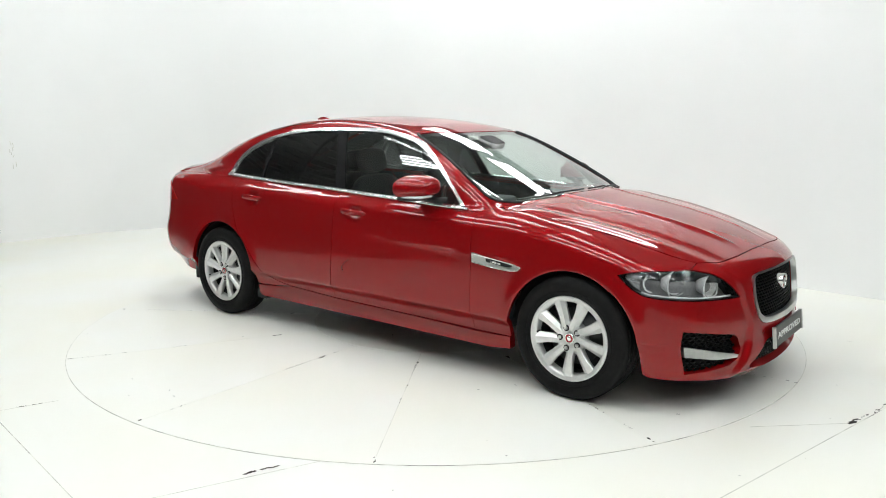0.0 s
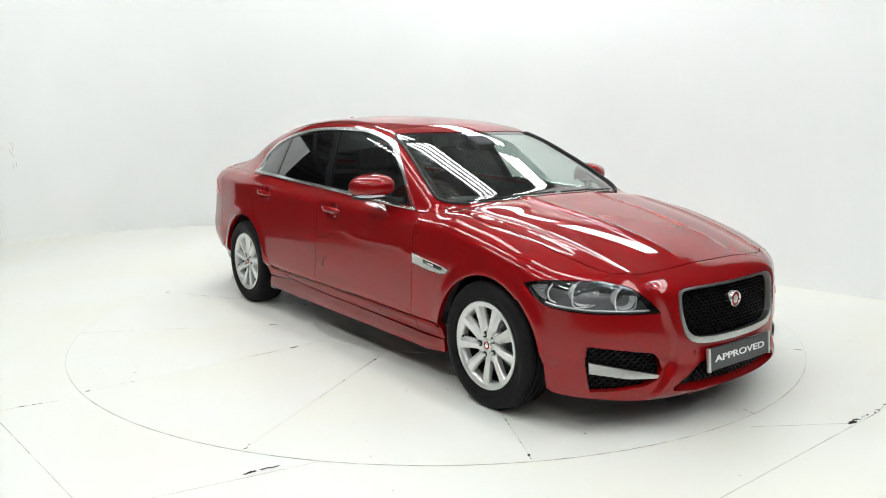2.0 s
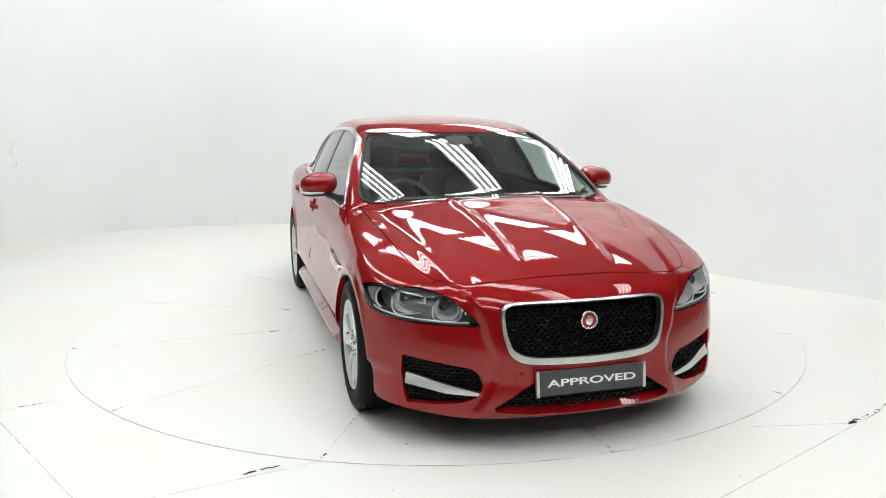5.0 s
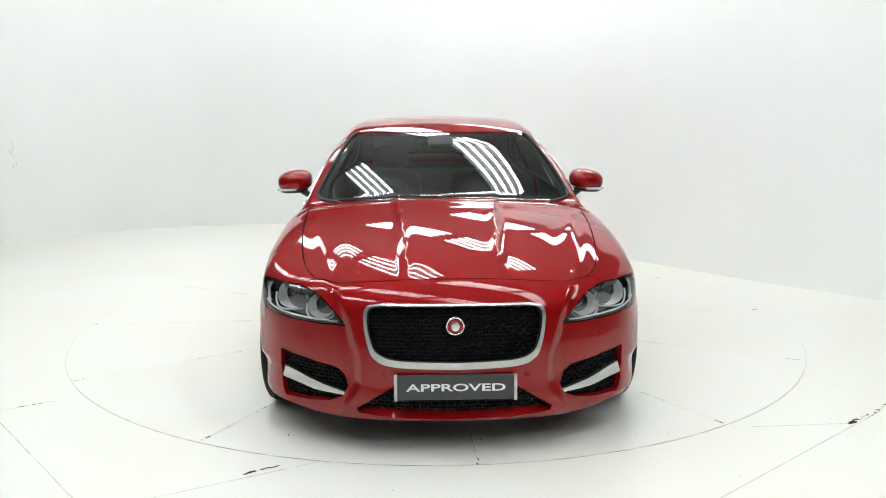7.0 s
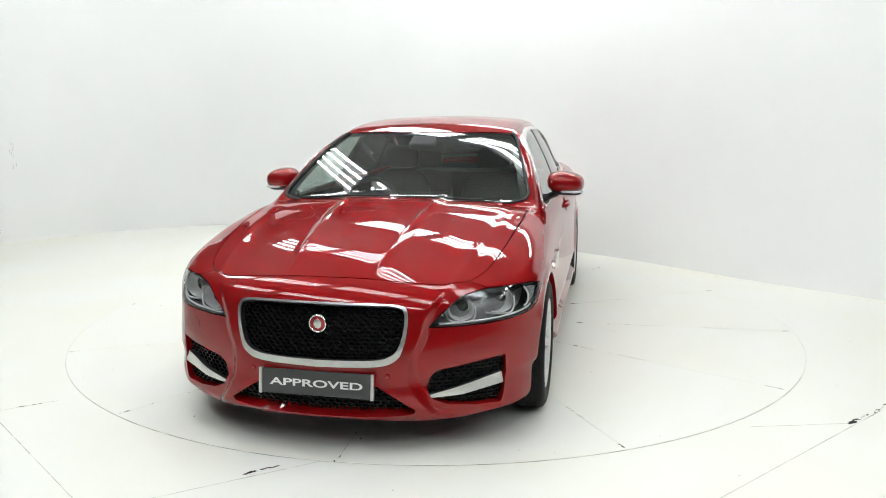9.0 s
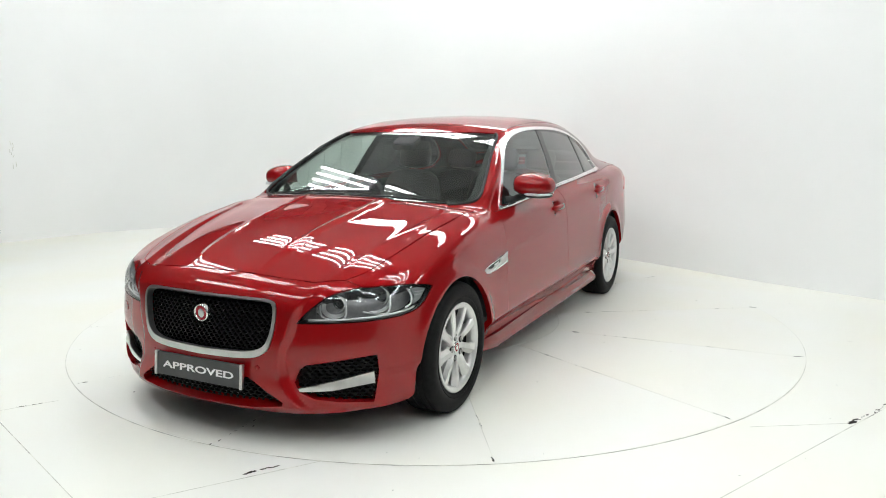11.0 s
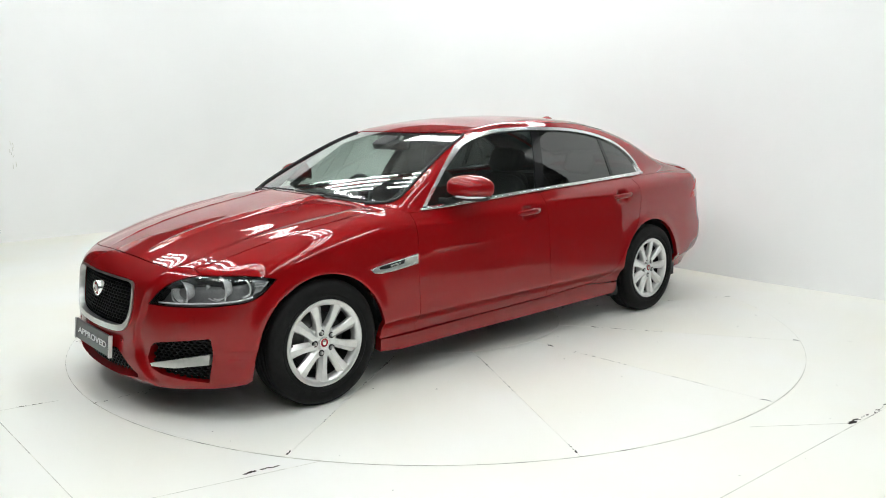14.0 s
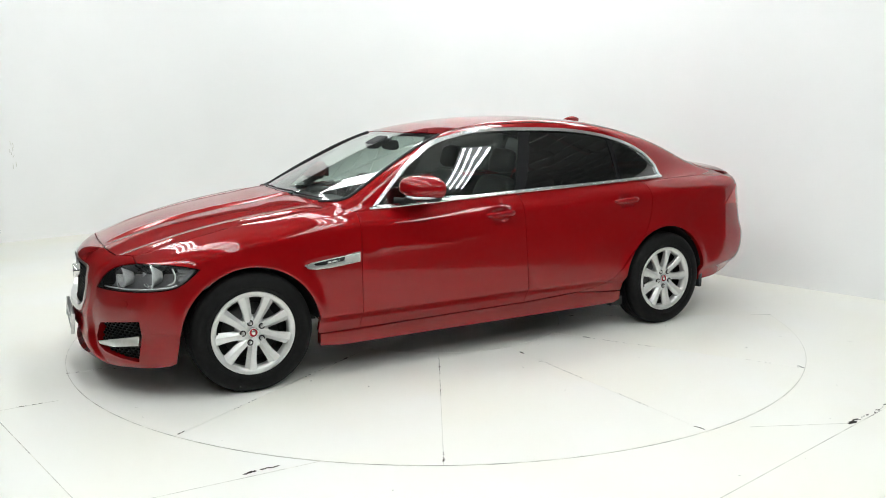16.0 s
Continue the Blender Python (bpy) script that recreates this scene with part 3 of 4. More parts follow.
def build_car():
    car = new("saloon_car")
    tagged(car, "glossy red metallic four-door saloon car parked on the turntable", "car")
    d = lines()
    he, hf = d["he"], d["hf"]
    sides = (False, True)
    # hood
    hx = np.linspace(0.93, 2.02, 24)
    right = np.stack([hx, hood_y(hx)], 1)
    front = d["hood_front"][:, :2]
    half = np.concatenate([right, front[1:]])
    rear_edge = smooth2(HOOD_REAR, 6)
    loop = np.concatenate([half[:-1], (half * [1, -1])[::-1][:-1], (rear_edge * [1, -1])[::-1][1:], rear_edge[1:-1]])
    skin("hood", [loop], on_top, M_PAINT, car, 0.0105, gap=0.0016, label="red bonnet with two raised creases")
    # front bumper with its openings
    arch = sx(*[p for p in FARCH if p[0] > 1.62 and p[1] > 0.30])
    low = np.concatenate([sx((1.875, 0.20)), smooth2(np.concatenate([sx((1.90, 0.185)), sf((0.74, 0.165), (0.60, 0.150), (0.45, 0.146), (0.2, 0.153), (0.0, 0.155))]), 5)])
    edge = np.concatenate([d["lower"][::-1][:-1], d["inner"][::-1], hf])
    top = np.concatenate([arch, edge])
    half = np.concatenate([low[::-1], top])
    loop = np.concatenate([half[:-1], mir_s(half)[::-1][:-1]])
    grille = smooth2(A((0.0, 0.672), (0.25, 0.671), (0.355, 0.665), (0.388, 0.640), (0.390, 0.57), (0.375, 0.49), (0.345, 0.435), (0.26, 0.405), (0.0, 0.397)), 6)
    g = to_skirt(on_front(grille))
    gl = np.concatenate([g, mir_s(g)[::-1][1:-1]])
    fog = (A((0.785, 0.420), (0.66, 0.400), (0.515, 0.378), (0.487, 0.355), (0.468, 0.30), (0.49, 0.255), (0.55, 0.226), (0.66, 0.208), (0.768, 0.203), (0.780, 0.25), (0.788, 0.34)))
    f = to_skirt(on_front(fog))
    intake = A((0.0, 0.315), (0.265, 0.315), (0.315, 0.285), (0.425, 0.212), (0.42, 0.194), (0.27, 0.176), (0.0, 0.171))
    it = to_skirt(on_front(intake))
    il = np.concatenate([it, mir_s(it)[::-1][1:-1]])
    skin("front_bumper", [loop, gl, f, mir_s(f), il], on_skirt, M_PAINT, car, 0.013, depth=0.05, label="red front bumper with sporty side intakes")
    # grille
    gi = to_skirt(on_front(np.stack([grille[:, 0] * 0.962, np.interp(grille[:, 1], [0.397, 0.672], [0.427, 0.663])], 1)))
    gi = np.concatenate([gi, mir_s(gi)[::-1][1:-1]])
    gr = skin("grille", [gl, gi], on_skirt, M_SATIN, car, 0.012, offset=0.006, depth=0.03, gap=0, label="grille with satin silver surround and black mesh")
    skin("backing", [gl], on_skirt, M_DARK, gr, 0.03, offset=-0.055, depth=0, gap=0)
    full = np.concatenate([grille, (grille * [-1, 1])[::-1][1:-1]])
    honeycomb("mesh", full, 0.030, 0.022, -0.030, gr, label="black honeycomb mesh")
    ifull = np.concatenate([intake, (intake * [-1, 1])[::-1][1:-1]])
    ik = skin("lower_intake", [il], on_skirt, M_DARK, car, 0.03, offset=-0.06, depth=0, gap=0, label="black lower intake behind a honeycomb mesh")
    honeycomb("mesh", ifull, 0.034, 0.022, -0.04, ik, label="black honeycomb mesh")
    emblem(gr)
    number_plate(car)
    for mr in sides:
        fg = skin("fog_intake", [f], on_skirt, M_DARK, car, 0.03, offset=-0.05, depth=0, gap=0, mirror=mr, label="black side intake behind a honeycomb mesh")
        honeycomb("mesh", fog, 0.030, 0.021, -0.03, fg, mr, label="black honeycomb mesh")
        blade = A((0.772, 0.340), (0.775, 0.292), (0.62, 0.262), (0.478, 0.256), (0.460, 0.266), (0.60, 0.300))
        skin("blade", [to_skirt(on_front(dense(blade, 0.02)))], on_skirt, M_SATIN, fg, 0.008, offset=-0.004, depth=0.03, gap=0, mirror=mr, label="satin silver blade", bulge=lambda q: 0.010 * np.exp(-((q[:, 1] - 0.30) / 0.02) ** 2))
    # sides
    for mr in sides:
        # fender
        fl = np.concatenate([A(*DOOR_FRONT), he, d["upper"][::-1], sx((1.72, 0.655)), arch_back(), A((1.095, 0.255))])
        skin("front_wing", [fl], on_skirt, M_PAINT, car, 0.012, mirror=mr, depth=0.03, gap=0.0010)
        # doors
        fd = np.concatenate([A(*DOOR_MID), belt(-0.265, 0.842)[1:-1], A(*DOOR_FRONT)[::-1]])
        door = skin("front_door", [fd], on_skirt, M_PAINT, car, 0.02, mirror=mr)
        door_handle(door, *HANDLES[0], mr)
        rd = np.concatenate([A(*DOOR_MID)[::-1], smooth2(A(*DOOR_REAR), 4), belt(-1.33, -0.268)[1:-1]])
        door2 = skin("rear_door", [rd], on_skirt, M_PAINT, car, 0.02, mirror=mr)
        door_handle(door2, *HANDLES[1], mr)
        if mr:
            # thin dark red curved mark on this front door only
            P = on_side(smooth2(A((-0.168, 0.470), (-0.180, 0.492), (-0.168, 0.518), (-0.12, 0.552)), 4)) * [1, -1, 1]
            bm = bmesh.new()
            tube(bm, P.tolist(), [0.001] + [0.003] * 6 + [0.0015] * 6, 6)
            part("door_mark", bm, M_DOOR_MARK, door, "dark curved mark on the door")
        wash = to_skirt(on_front(smooth2(A((0.665, 0.520), (0.715, 0.522), (0.722, 0.498), (0.700, 0.486), (0.655, 0.490)), 4, True)))
        skin("washer_cover", [wash], on_skirt, M_PAINT, car, 0.01, offset=0.0022, depth=0.004, gap=0, mirror=mr)
        wing_vent(car, mr)
        tail_lamp(car, mr)
        wing_mirror(car, mr)
        roof_strip(car, mr)
        wheel_liners(car, mr)
        # quarter, with the rear end
        ra = arc(-1.48, ARCH_Z, 0.378, 178, 12, 36)
        rear = A((-3.42, 0.33), (-3.0, 0.32), (-2.5, 0.29), (-2.2, 0.262), (-1.862, 0.245))
        xq = np.concatenate([np.linspace(-1.335, -2.3, 14)])
        tq = np.stack([xq, belt_z(xq)], 1)
        q = np.concatenate([rear, A(*ra), A((-1.095, 0.256), (-0.90, 0.267)), smooth2(A(*DOOR_REAR), 4), tq[1:], A((-2.9, 1.02), (-3.42, 1.02))])
        skin("rear_quarter", [q], on_skirt, M_PAINT, car, 0.025, mirror=mr, depth=0.03)
        # sill
        sl = np.concatenate([A((1.095, 0.178), (1.095, 0.252), (0.852, 0.252), (0.3, 0.259), (-0.29, 0.266), (-0.72, 0.284), (-0.90, 0.263), (-1.095, 0.251), (-1.090, 0.190), (0.3, 0.184))])
        skin("sill", [sl], on_skirt, M_PAINT, car, 0.02, mirror=mr, depth=0.05, bulge=lambda q: 0.058 * (1 - step(0.222, 0.262, q[:, 1])) * (0.55 + 0.45 * step(0.178, 0.20, q[:, 1])) * (1 - step(0.95, 1.10, q[:, 0])) * step(-1.12, -0.98, q[:, 0]), label="red sculpted sill skirt")
    # cabin shell
    xb = np.concatenate([np.linspace(0.925, 0.842, 8), np.linspace(0.82, -2.3, 48)])
    corner_z = d["hood_edge"][0][2]
    lowline = on_skirt(np.stack([xb, np.where(xb > 0.842, 0.925 + (xb - 0.842) * (corner_z - 0.925) / 0.088, belt_z(xb))], 1))
    hl = to_house(lowline)
    hr = np.stack([hl[:, 0], math.pi - hl[:, 1]], 1)
    cowl = to_house(on_top(smooth2(HOOD_REAR, 6)[::-1]))
    cowl = np.concatenate([cowl, np.stack([cowl[:, 0], math.pi - cowl[:, 1]], 1)[::-1][1:]])
    loop = np.concatenate([hl[::-1], cowl, hr])
    ws_loop = windscreen_loop()
    dl = dlo_loop()
    dr = np.stack([dl[:, 0], math.pi - dl[:, 1]], 1)
    rs = rear_loop()
    shell = skin("cabin_shell", [loop, ws_loop, dl, dr, rs], on_house, M_PAINT, car, 0.022, depth=0.006, gap=0)
    skin("cabin_lining", [loop, ws_loop, dl, dr, rs], on_house, M_DARK, car, 0.05, offset=-0.03, depth=0, gap=0, label="dark cabin lining")
    skin("windscreen", [ws_loop], on_house, M_GLASS, car, 0.03, offset=-0.003, depth=0.004, gap=0.001, label="windscreen reflecting the ceiling lights").visible_shadow = False
    skin("screen_border", [ws_loop, inset(dense(ws_loop, 0.02), 0.03)], on_house, M_BLACK, car, 0.02, offset=-0.009, depth=0, gap=0, label="black printed border of the windscreen")
    for mr in sides:
        P = on_top(smooth2(A((0.985, 0.62), (0.94, 0.672), (0.850, 0.747), (0.70, 0.724), (0.45, 0.657), (0.22, 0.600), (0.155, 0.564)), 5))
        P = (P + grad(P) * 0.003) * [1, -1 if mr else 1, 1]
        bm = bmesh.new()
        tube(bm, P.tolist(), 0.0085, 8)
        part("screen_seal", bm, M_DARK, car, "black rubber seal beside the windscreen", True)
    skin("rear_screen", [rs], on_house, M_PRIVACY, car, 0.04, offset=-0.003, depth=0.004, gap=0.001)
    for mr in sides:
        side_glass(car, mr)
    # inner body, dark, behind the panel gaps
    for mr in sides:
        s = np.concatenate([A((-3.42, 0.3), (-1.9, 0.3)), A(*arc(-1.48, ARCH_Z, 0.40, 178, 2, 20)), A((-1.06, 0.25), (1.08, 0.25)), A(*arc(1.48, ARCH_Z, 0.40, 175, 5, 20)), A((1.88, 0.3)), A((1.88, 0.55), (1.72, 0.58), (1.55, 0.72), (1.2, 0.80), (0.9, 0.86)), belt(0.85, -2.3, 20, -0.02), A((-3.42, 0.98))])
        skin("inner_body", [s], on_skirt, M_DARK, car, 0.05, offset=-0.018, depth=0, gap=0, mirror=mr)
    headlights(car, d)
    return car


def arch_back():
    return A(*[p for p in arc(1.48, ARCH_Z, 0.374, 52, 186, 36)])


def dlo_pts():
    top = smooth2(A(*DLO_TOP), 5)
    bot = smooth2(A(*DLO_BOT), 5)
    return np.concatenate([top, bot])


def dlo_loop(g=0.0):
    p = dense(dlo_pts(), 0.02)
    if g:
        p = inset(p, g)
    return to_house(on_side(p))


def windscreen_loop():
    edge = smooth2(A((1.080, 0.0), (1.066, 0.28), (1.02, 0.50), (0.94, 0.67), (0.850, 0.745), (0.70, 0.722), (0.45, 0.655), (0.22, 0.598), (0.15, 0.562), (0.165, 0.40), (0.195, 0.2), (0.205, 0.0)), 5)
    h = to_house(on_top(edge))
    return np.concatenate([h, np.stack([h[:, 0], math.pi - h[:, 1]], 1)[::-1][1:-1]])


def rear_loop():
    edge = smooth2(A((-1.30, 0.0), (-1.32, 0.40), (-1.42, 0.52), (-1.75, 0.56), (-1.95, 0.56), (-2.02, 0.45), (-2.05, 0.0)), 5)
    h = to_house(on_top(edge))
    return np.concatenate([h, np.stack([h[:, 0], math.pi - h[:, 1]], 1)[::-1][1:-1]])


def side_glass(car, mr):
    outer = dense(dlo_pts(), 0.02)
    if area2(outer) < 0:
        outer = outer[::-1]

    def th(L):
        return to_house(on_side(np.asarray(L)))
    skin("window_trim", [th(outer), th(inset(outer, 0.020))], on_house, M_TRIM, car, 0.012, offset=0.006, depth=0.02, gap=0, mirror=mr, label="bright chrome strip round the side windows")
    P = on_side(smooth2(A(*DLO_BOT[1:]), 6) + [0, 0.004])
    P = (P + grad(P) * 0.007) * [1, -1 if mr else 1, 1]
    bm = bmesh.new()
    tube(bm, P.tolist(), 0.0075, 8)
    part("belt_trim", bm, M_TRIM, car, "rounded chrome strip under the side windows", True)
    pane = inset(outer, 0.019)

    def clip(lo, hi, tilt):
        P = pane.copy()
        P[:, 0] = np.clip(P[:, 0], lo + tilt[0] * (P[:, 1] - 1.0), hi + tilt[1] * (P[:, 1] - 1.0))
        Q = dense(P, 0.02)
        return Q
    for name, lo, hi, m in (("front_window", -0.255, 9, M_SIDEGLASS), ("rear_window", -1.13, -0.340, M_PRIVACY), ("quarter_window", -9, -1.165, M_PRIVACY)):
        T = {"front_window": (-0.42, 0), "rear_window": (0, -0.42), "quarter_window": (0, 0)}[name]
        L = clip(lo, hi, T)
        skin(name, [th(L)], on_house, m, car, 0.03, offset=-0.006, depth=0.004, gap=0, mirror=mr)
    for name, lo, hi in (("door_pillar", -0.340, -0.255), ("window_divider", -1.165, -1.13)):
        L = clip(lo, hi, (-0.42, -0.42) if name == "door_pillar" else (0, 0))
        skin(name, [th(L)], on_house, M_BLACK, car, 0.02, offset=-0.003, depth=0.01, gap=0, mirror=mr, label="gloss black window pillar")


def headlights(car, d):
    for mr in (False, True):
        k = -1 if mr else 1
        lamp = skin("headlight", [d["lamp"]], on_skirt, M_LAMPBLACK, car, 0.02, offset=-0.088, depth=0, gap=0.002, mirror=mr, label="clear headlight with two projectors")
        skin("lens", [d["lamp"]], on_skirt, M_LENS, lamp, 0.015, offset=0.0, depth=0.004, gap=0.002, mirror=mr).visible_shadow = False
        skin("bezel", [d["lamp"], inset(dense(d["lamp"], 0.015), 0.006)], on_skirt, M_BLACK, lamp, 0.01, offset=-0.004, depth=0.085, gap=0.002, mirror=mr)
        # deep silver bowls, each with a projector at its bottom
        for (px, py, pz), r in (((1.945, 0.735, 0.655), 0.041), ((2.065, 0.590, 0.630), 0.035)):
            aim = pose(px, k * py, pz, 0, 0, -90 + k * 10)
            bm = bmesh.new()
            lathe(bm, [(r * 1.58, 0.022), (r * 1.60, 0.020), (r * 1.54, 0.014), (r * 1.40, -0.010), (r * 1.20, -0.034), (r * 1.05, -0.038)], 36)
            for v in bm.verts:
                # squared off below
                if v.co.z < 0:
                    v.co.x *= 1 + 0.14 * min(1, -v.co.z / r)
            bmesh.ops.transform(bm, matrix=aim, verts=bm.verts)
            part("reflector_bowl", bm, M_MARKER, lamp, "bright silver reflector bowl", True)
            bm = bmesh.new()
            lathe(bm, [(r * 1.02, -0.040), (r * 1.04, -0.022), (r * 0.97, -0.018), (r * 0.90, -0.024), (r * 0.86, -0.040)], 32)
            bmesh.ops.transform(bm, matrix=aim, verts=bm.verts)
            part("projector", bm, M_CHROME, lamp, "chrome ringed projector", True)
            bm = bmesh.new()
            bmesh.ops.create_uvsphere(bm, u_segments=24, v_segments=12, radius=r * 0.88, matrix=Matrix.LocRotScale((0, -0.040, 0), None, (1, 0.75, 1)))
            bmesh.ops.transform(bm, matrix=aim, verts=bm.verts)
            part("projector_lens", bm, M_PROJ, lamp, "dark glassy projector lens", True)
            # pale guide: a bracket under the bowl that turns up on both sides
            bm = bmesh.new()
            a = r * 1.66
            pts = A((-a * 1.05, 0.022, a * 0.2), (-a * 1.08, 0.024, -a * 0.45), (-a * 0.72, 0.027, -a * 0.95), (a * 0.72, 0.027, -a * 0.95), (a * 1.08, 0.024, -a * 0.45), (a * 1.05, 0.022, a * 0.2))
            tube(bm, [Vector((v[0], v[1], v[2])) for v in smooth2(pts, 5)], 0.0048, 6)
            bmesh.ops.transform(bm, matrix=aim, verts=bm.verts)
            part("light_guide", bm, M_GUIDE, lamp, "pale daytime light guide", True)
            # facets between the bowls
            bm = bmesh.new()
            for u in (0, 1):
                box(bm, k * a * (1.32 + 0.22 * u), -0.01 + 0.01 * u, a * (0.15 - 0.2 * u), a * 0.20, 0.02, a * (1.0 - 0.25 * u), pose(0, 0, 0, 0, k * 16, 0), bevel=0.003)
            bmesh.ops.transform(bm, matrix=aim, verts=bm.verts)
            part("reflector", bm, M_CHROME, lamp, "bright faceted reflector")
        # strip along the lower edge and side marker at the tail
        low = d["lower"][2:-8]
        P = on_skirt(low + [0, 0.012])
        P = P - grad(P) * 0.02
        bm = bmesh.new()
        tube(bm, [(p[0], k * p[1], p[2]) for p in P], 0.005, 6)
        part("light_strip", bm, M_GUIDE, lamp, "pale light strip", True)
        P = on_skirt(smooth2(sx((1.90, 0.612), (1.872, 0.625), (1.862, 0.66), (1.872, 0.705)), 4))
        P = P - grad(P) * 0.022
        bm = bmesh.new()
        tube(bm, [(p[0], k * p[1], p[2]) for p in P], 0.005, 6)
        part("light_strip", bm, M_GUIDE, lamp, "pale light strip", True)
        mk = np.concatenate([sx((1.765, 0.680), (1.815, 0.698), (1.850, 0.702), (1.840, 0.655), (1.855, 0.622), (1.815, 0.636))])
        mark = skin("side_marker", [dense(mk, 0.01)], on_skirt, M_LAMPGREY, lamp, 0.01, offset=-0.025, depth=0.01, gap=0, mirror=mr, label="grey ribbed side marker")
        for u in (0.3, 0.65):
            P = on_skirt(sx((1.775 + 0.045 * u, 0.684 - 0.035 * u), (1.843, 0.694 - 0.05 * u)))
            P = P - grad(P) * 0.021
            bm = bmesh.new()
            tube(bm, [(p[0], k * p[1], p[2]) for p in P], 0.0022, 6)
            part("rib", bm, M_LAMPBLACK, lamp, "dark rib", True)


def honeycomb(name, outline, w, h, offset, parent, mr=False, label=""):
    """Six-sided cells with walls, set back behind an opening in the nose."""
    L = dense(outline, 0.02)
    lo, hi = L.min(0), L.max(0)
    cells = []
    row = 0
    z = lo[1]
    while z < hi[1] + h:
        y = lo[0] - (w / 2 if row % 2 else 0)
        while y < hi[0] + w:
            cells.append((y, z))
            y += w
        z += h * 0.75
        row += 1
    C = np.array(cells)
    C = C[inside(C, L)]
    ang = np.radians([30, 90, 150, 210, 270, 330])
    ring = np.stack([np.cos(ang) * w / math.sqrt(3), np.sin(ang) * h / 2], 1)
    out = (C[:, None] + ring[None]).reshape(-1, 2)
    inn = (C[:, None] + ring[None] * 0.80).reshape(-1, 2)
    Q = np.concatenate([out, inn, inn])
    n = len(out)
    P = on_front(Q)
    P[:, 0] += offset
    P[2 * n:, 0] -= 0.016
    if mr:
        P[:, 1] *= -1
    faces = []
    for c in range(len(C)):
        for k in range(6):
            a, b = c * 6 + k, c * 6 + (k + 1) % 6
            faces += [(a, b, n + b, n + a), (n + a, n + b, 2 * n + b, 2 * n + a)]
    return tagged(part(name, (P.tolist(), [], faces), M_MESH, parent, label), kind="stuff")


def emblem(parent):
    at = pose(2.276, 0, 0.582, 0, 0, -90)
    bm = bmesh.new()
    lathe(bm, [(0.040, -0.03), (0.041, 0.004), (0.038, 0.009), (0.034, 0.007), (0.033, 0.002)], 40)
    bmesh.ops.transform(bm, matrix=at, verts=bm.verts)
    ring = part("badge", bm, M_CHROME, parent, "round chrome badge with red centre", True)
    bm = bmesh.new()
    lathe(bm, [(0.0335, 0.002), (0.02, 0.004), (0.001, 0.004)], 32)
    bmesh.ops.transform(bm, matrix=at, verts=bm.verts)
    part("badge_centre", bm, M_ORNAMENT, ring, "red enamel", True)
    bm = bmesh.new()
    bmesh.ops.create_uvsphere(bm, u_segments=16, v_segments=10, radius=1, matrix=Matrix.LocRotScale((0, 0.005, -0.001), None, (0.018, 0.0022, 0.021)))
    bmesh.ops.transform(bm, matrix=at, verts=bm.verts)
    part("badge_relief", bm, M_SATIN, ring, "", True)


def number_plate(car):
    at = pose(2.318, 0, 0.325, 0, -6, 0)
    bm = bmesh.new()
    box(bm, 0, 0, 0, 0.012, 0.50, 0.108, bevel=0.002)
    bmesh.ops.transform(bm, matrix=at, verts=bm.verts)
    plate = part("show_plate", bm, M_PLATE, car, "dark grey show plate lettered in white")
    for k in (-1, 1):
        bm = bmesh.new()
        box(bm, 0.002, k * 0.256, 0, 0.018, 0.014, 0.114, bevel=0.002)
        bmesh.ops.transform(bm, matrix=at, verts=bm.verts)
        part("end_strip", bm, M_SATIN, plate, "silver end strip")
    fc = bpy.data.curves.new("lettering", "FONT")
    fc.body, fc.size, fc.align_x, fc.align_y, fc.extrude, fc.offset = "APPROVED", 0.068, "CENTER", "CENTER", 0.001, 0.0013
    tmp = new("lettering_source", fc)
    bpy.context.view_layer.update()
    me = bpy.data.meshes.new_from_object(tmp.evaluated_get(bpy.context.evaluated_depsgraph_get()))
    bpy.data.objects.remove(tmp)
    xs = [v.co.x for v in me.vertices]
    ys = [v.co.y for v in me.vertices]
    cx, cy = (max(xs) + min(xs)) / 2, (max(ys) + min(ys)) / 2
    kx, ky = 0.425 / (max(xs) - min(xs)), 0.032 / (max(ys) - min(ys))
    for v in me.vertices:
        x, y, z = v.co
        v.co = at @ Vector((0.0075 + z, (x - cx) * kx, (y - cy) * ky))
    me.materials.clear()
    me.materials.append(M_INK)
    t = new("lettering", me)
    t.parent = plate
    tagged(t, "white capital letters")


def door_handle(door, hx, hz, mr):
    k = -1 if mr else 1
    y0 = on_side(A((hx + 0.12, hz)))[0][1]
    bm = bmesh.new()
    n = 14
    rows = []
    for i in range(n + 1):
        u = i / n * 2 - 1
        x = hx - u * 0.108
        z = hz + 0.006 + 0.003 * u
        y = y0 + 0.020 - 0.020 * abs(u) ** 4 + 0.004 * (1 - u * u)
        hh = 0.0145 * (1 - abs(u) ** 6) ** 0.5 + 0.004
        tt = 0.010
        rows.append([bm.verts.new((x, k * (y + tt * math.cos(a)), z + hh * math.sin(a))) for a in [2 * math.pi * q / 10 for q in range(10)]])
    for a, b in zip(rows, rows[1:]):
        for q in range(10):
            bm.faces.new((a[q], a[(q + 1) % 10], b[(q + 1) % 10], b[q]))
    bm.faces.new(rows[0])
    bm.faces.new(rows[-1])
    part("handle", bm, M_PAINT, door, "body-coloured pull handle", True)


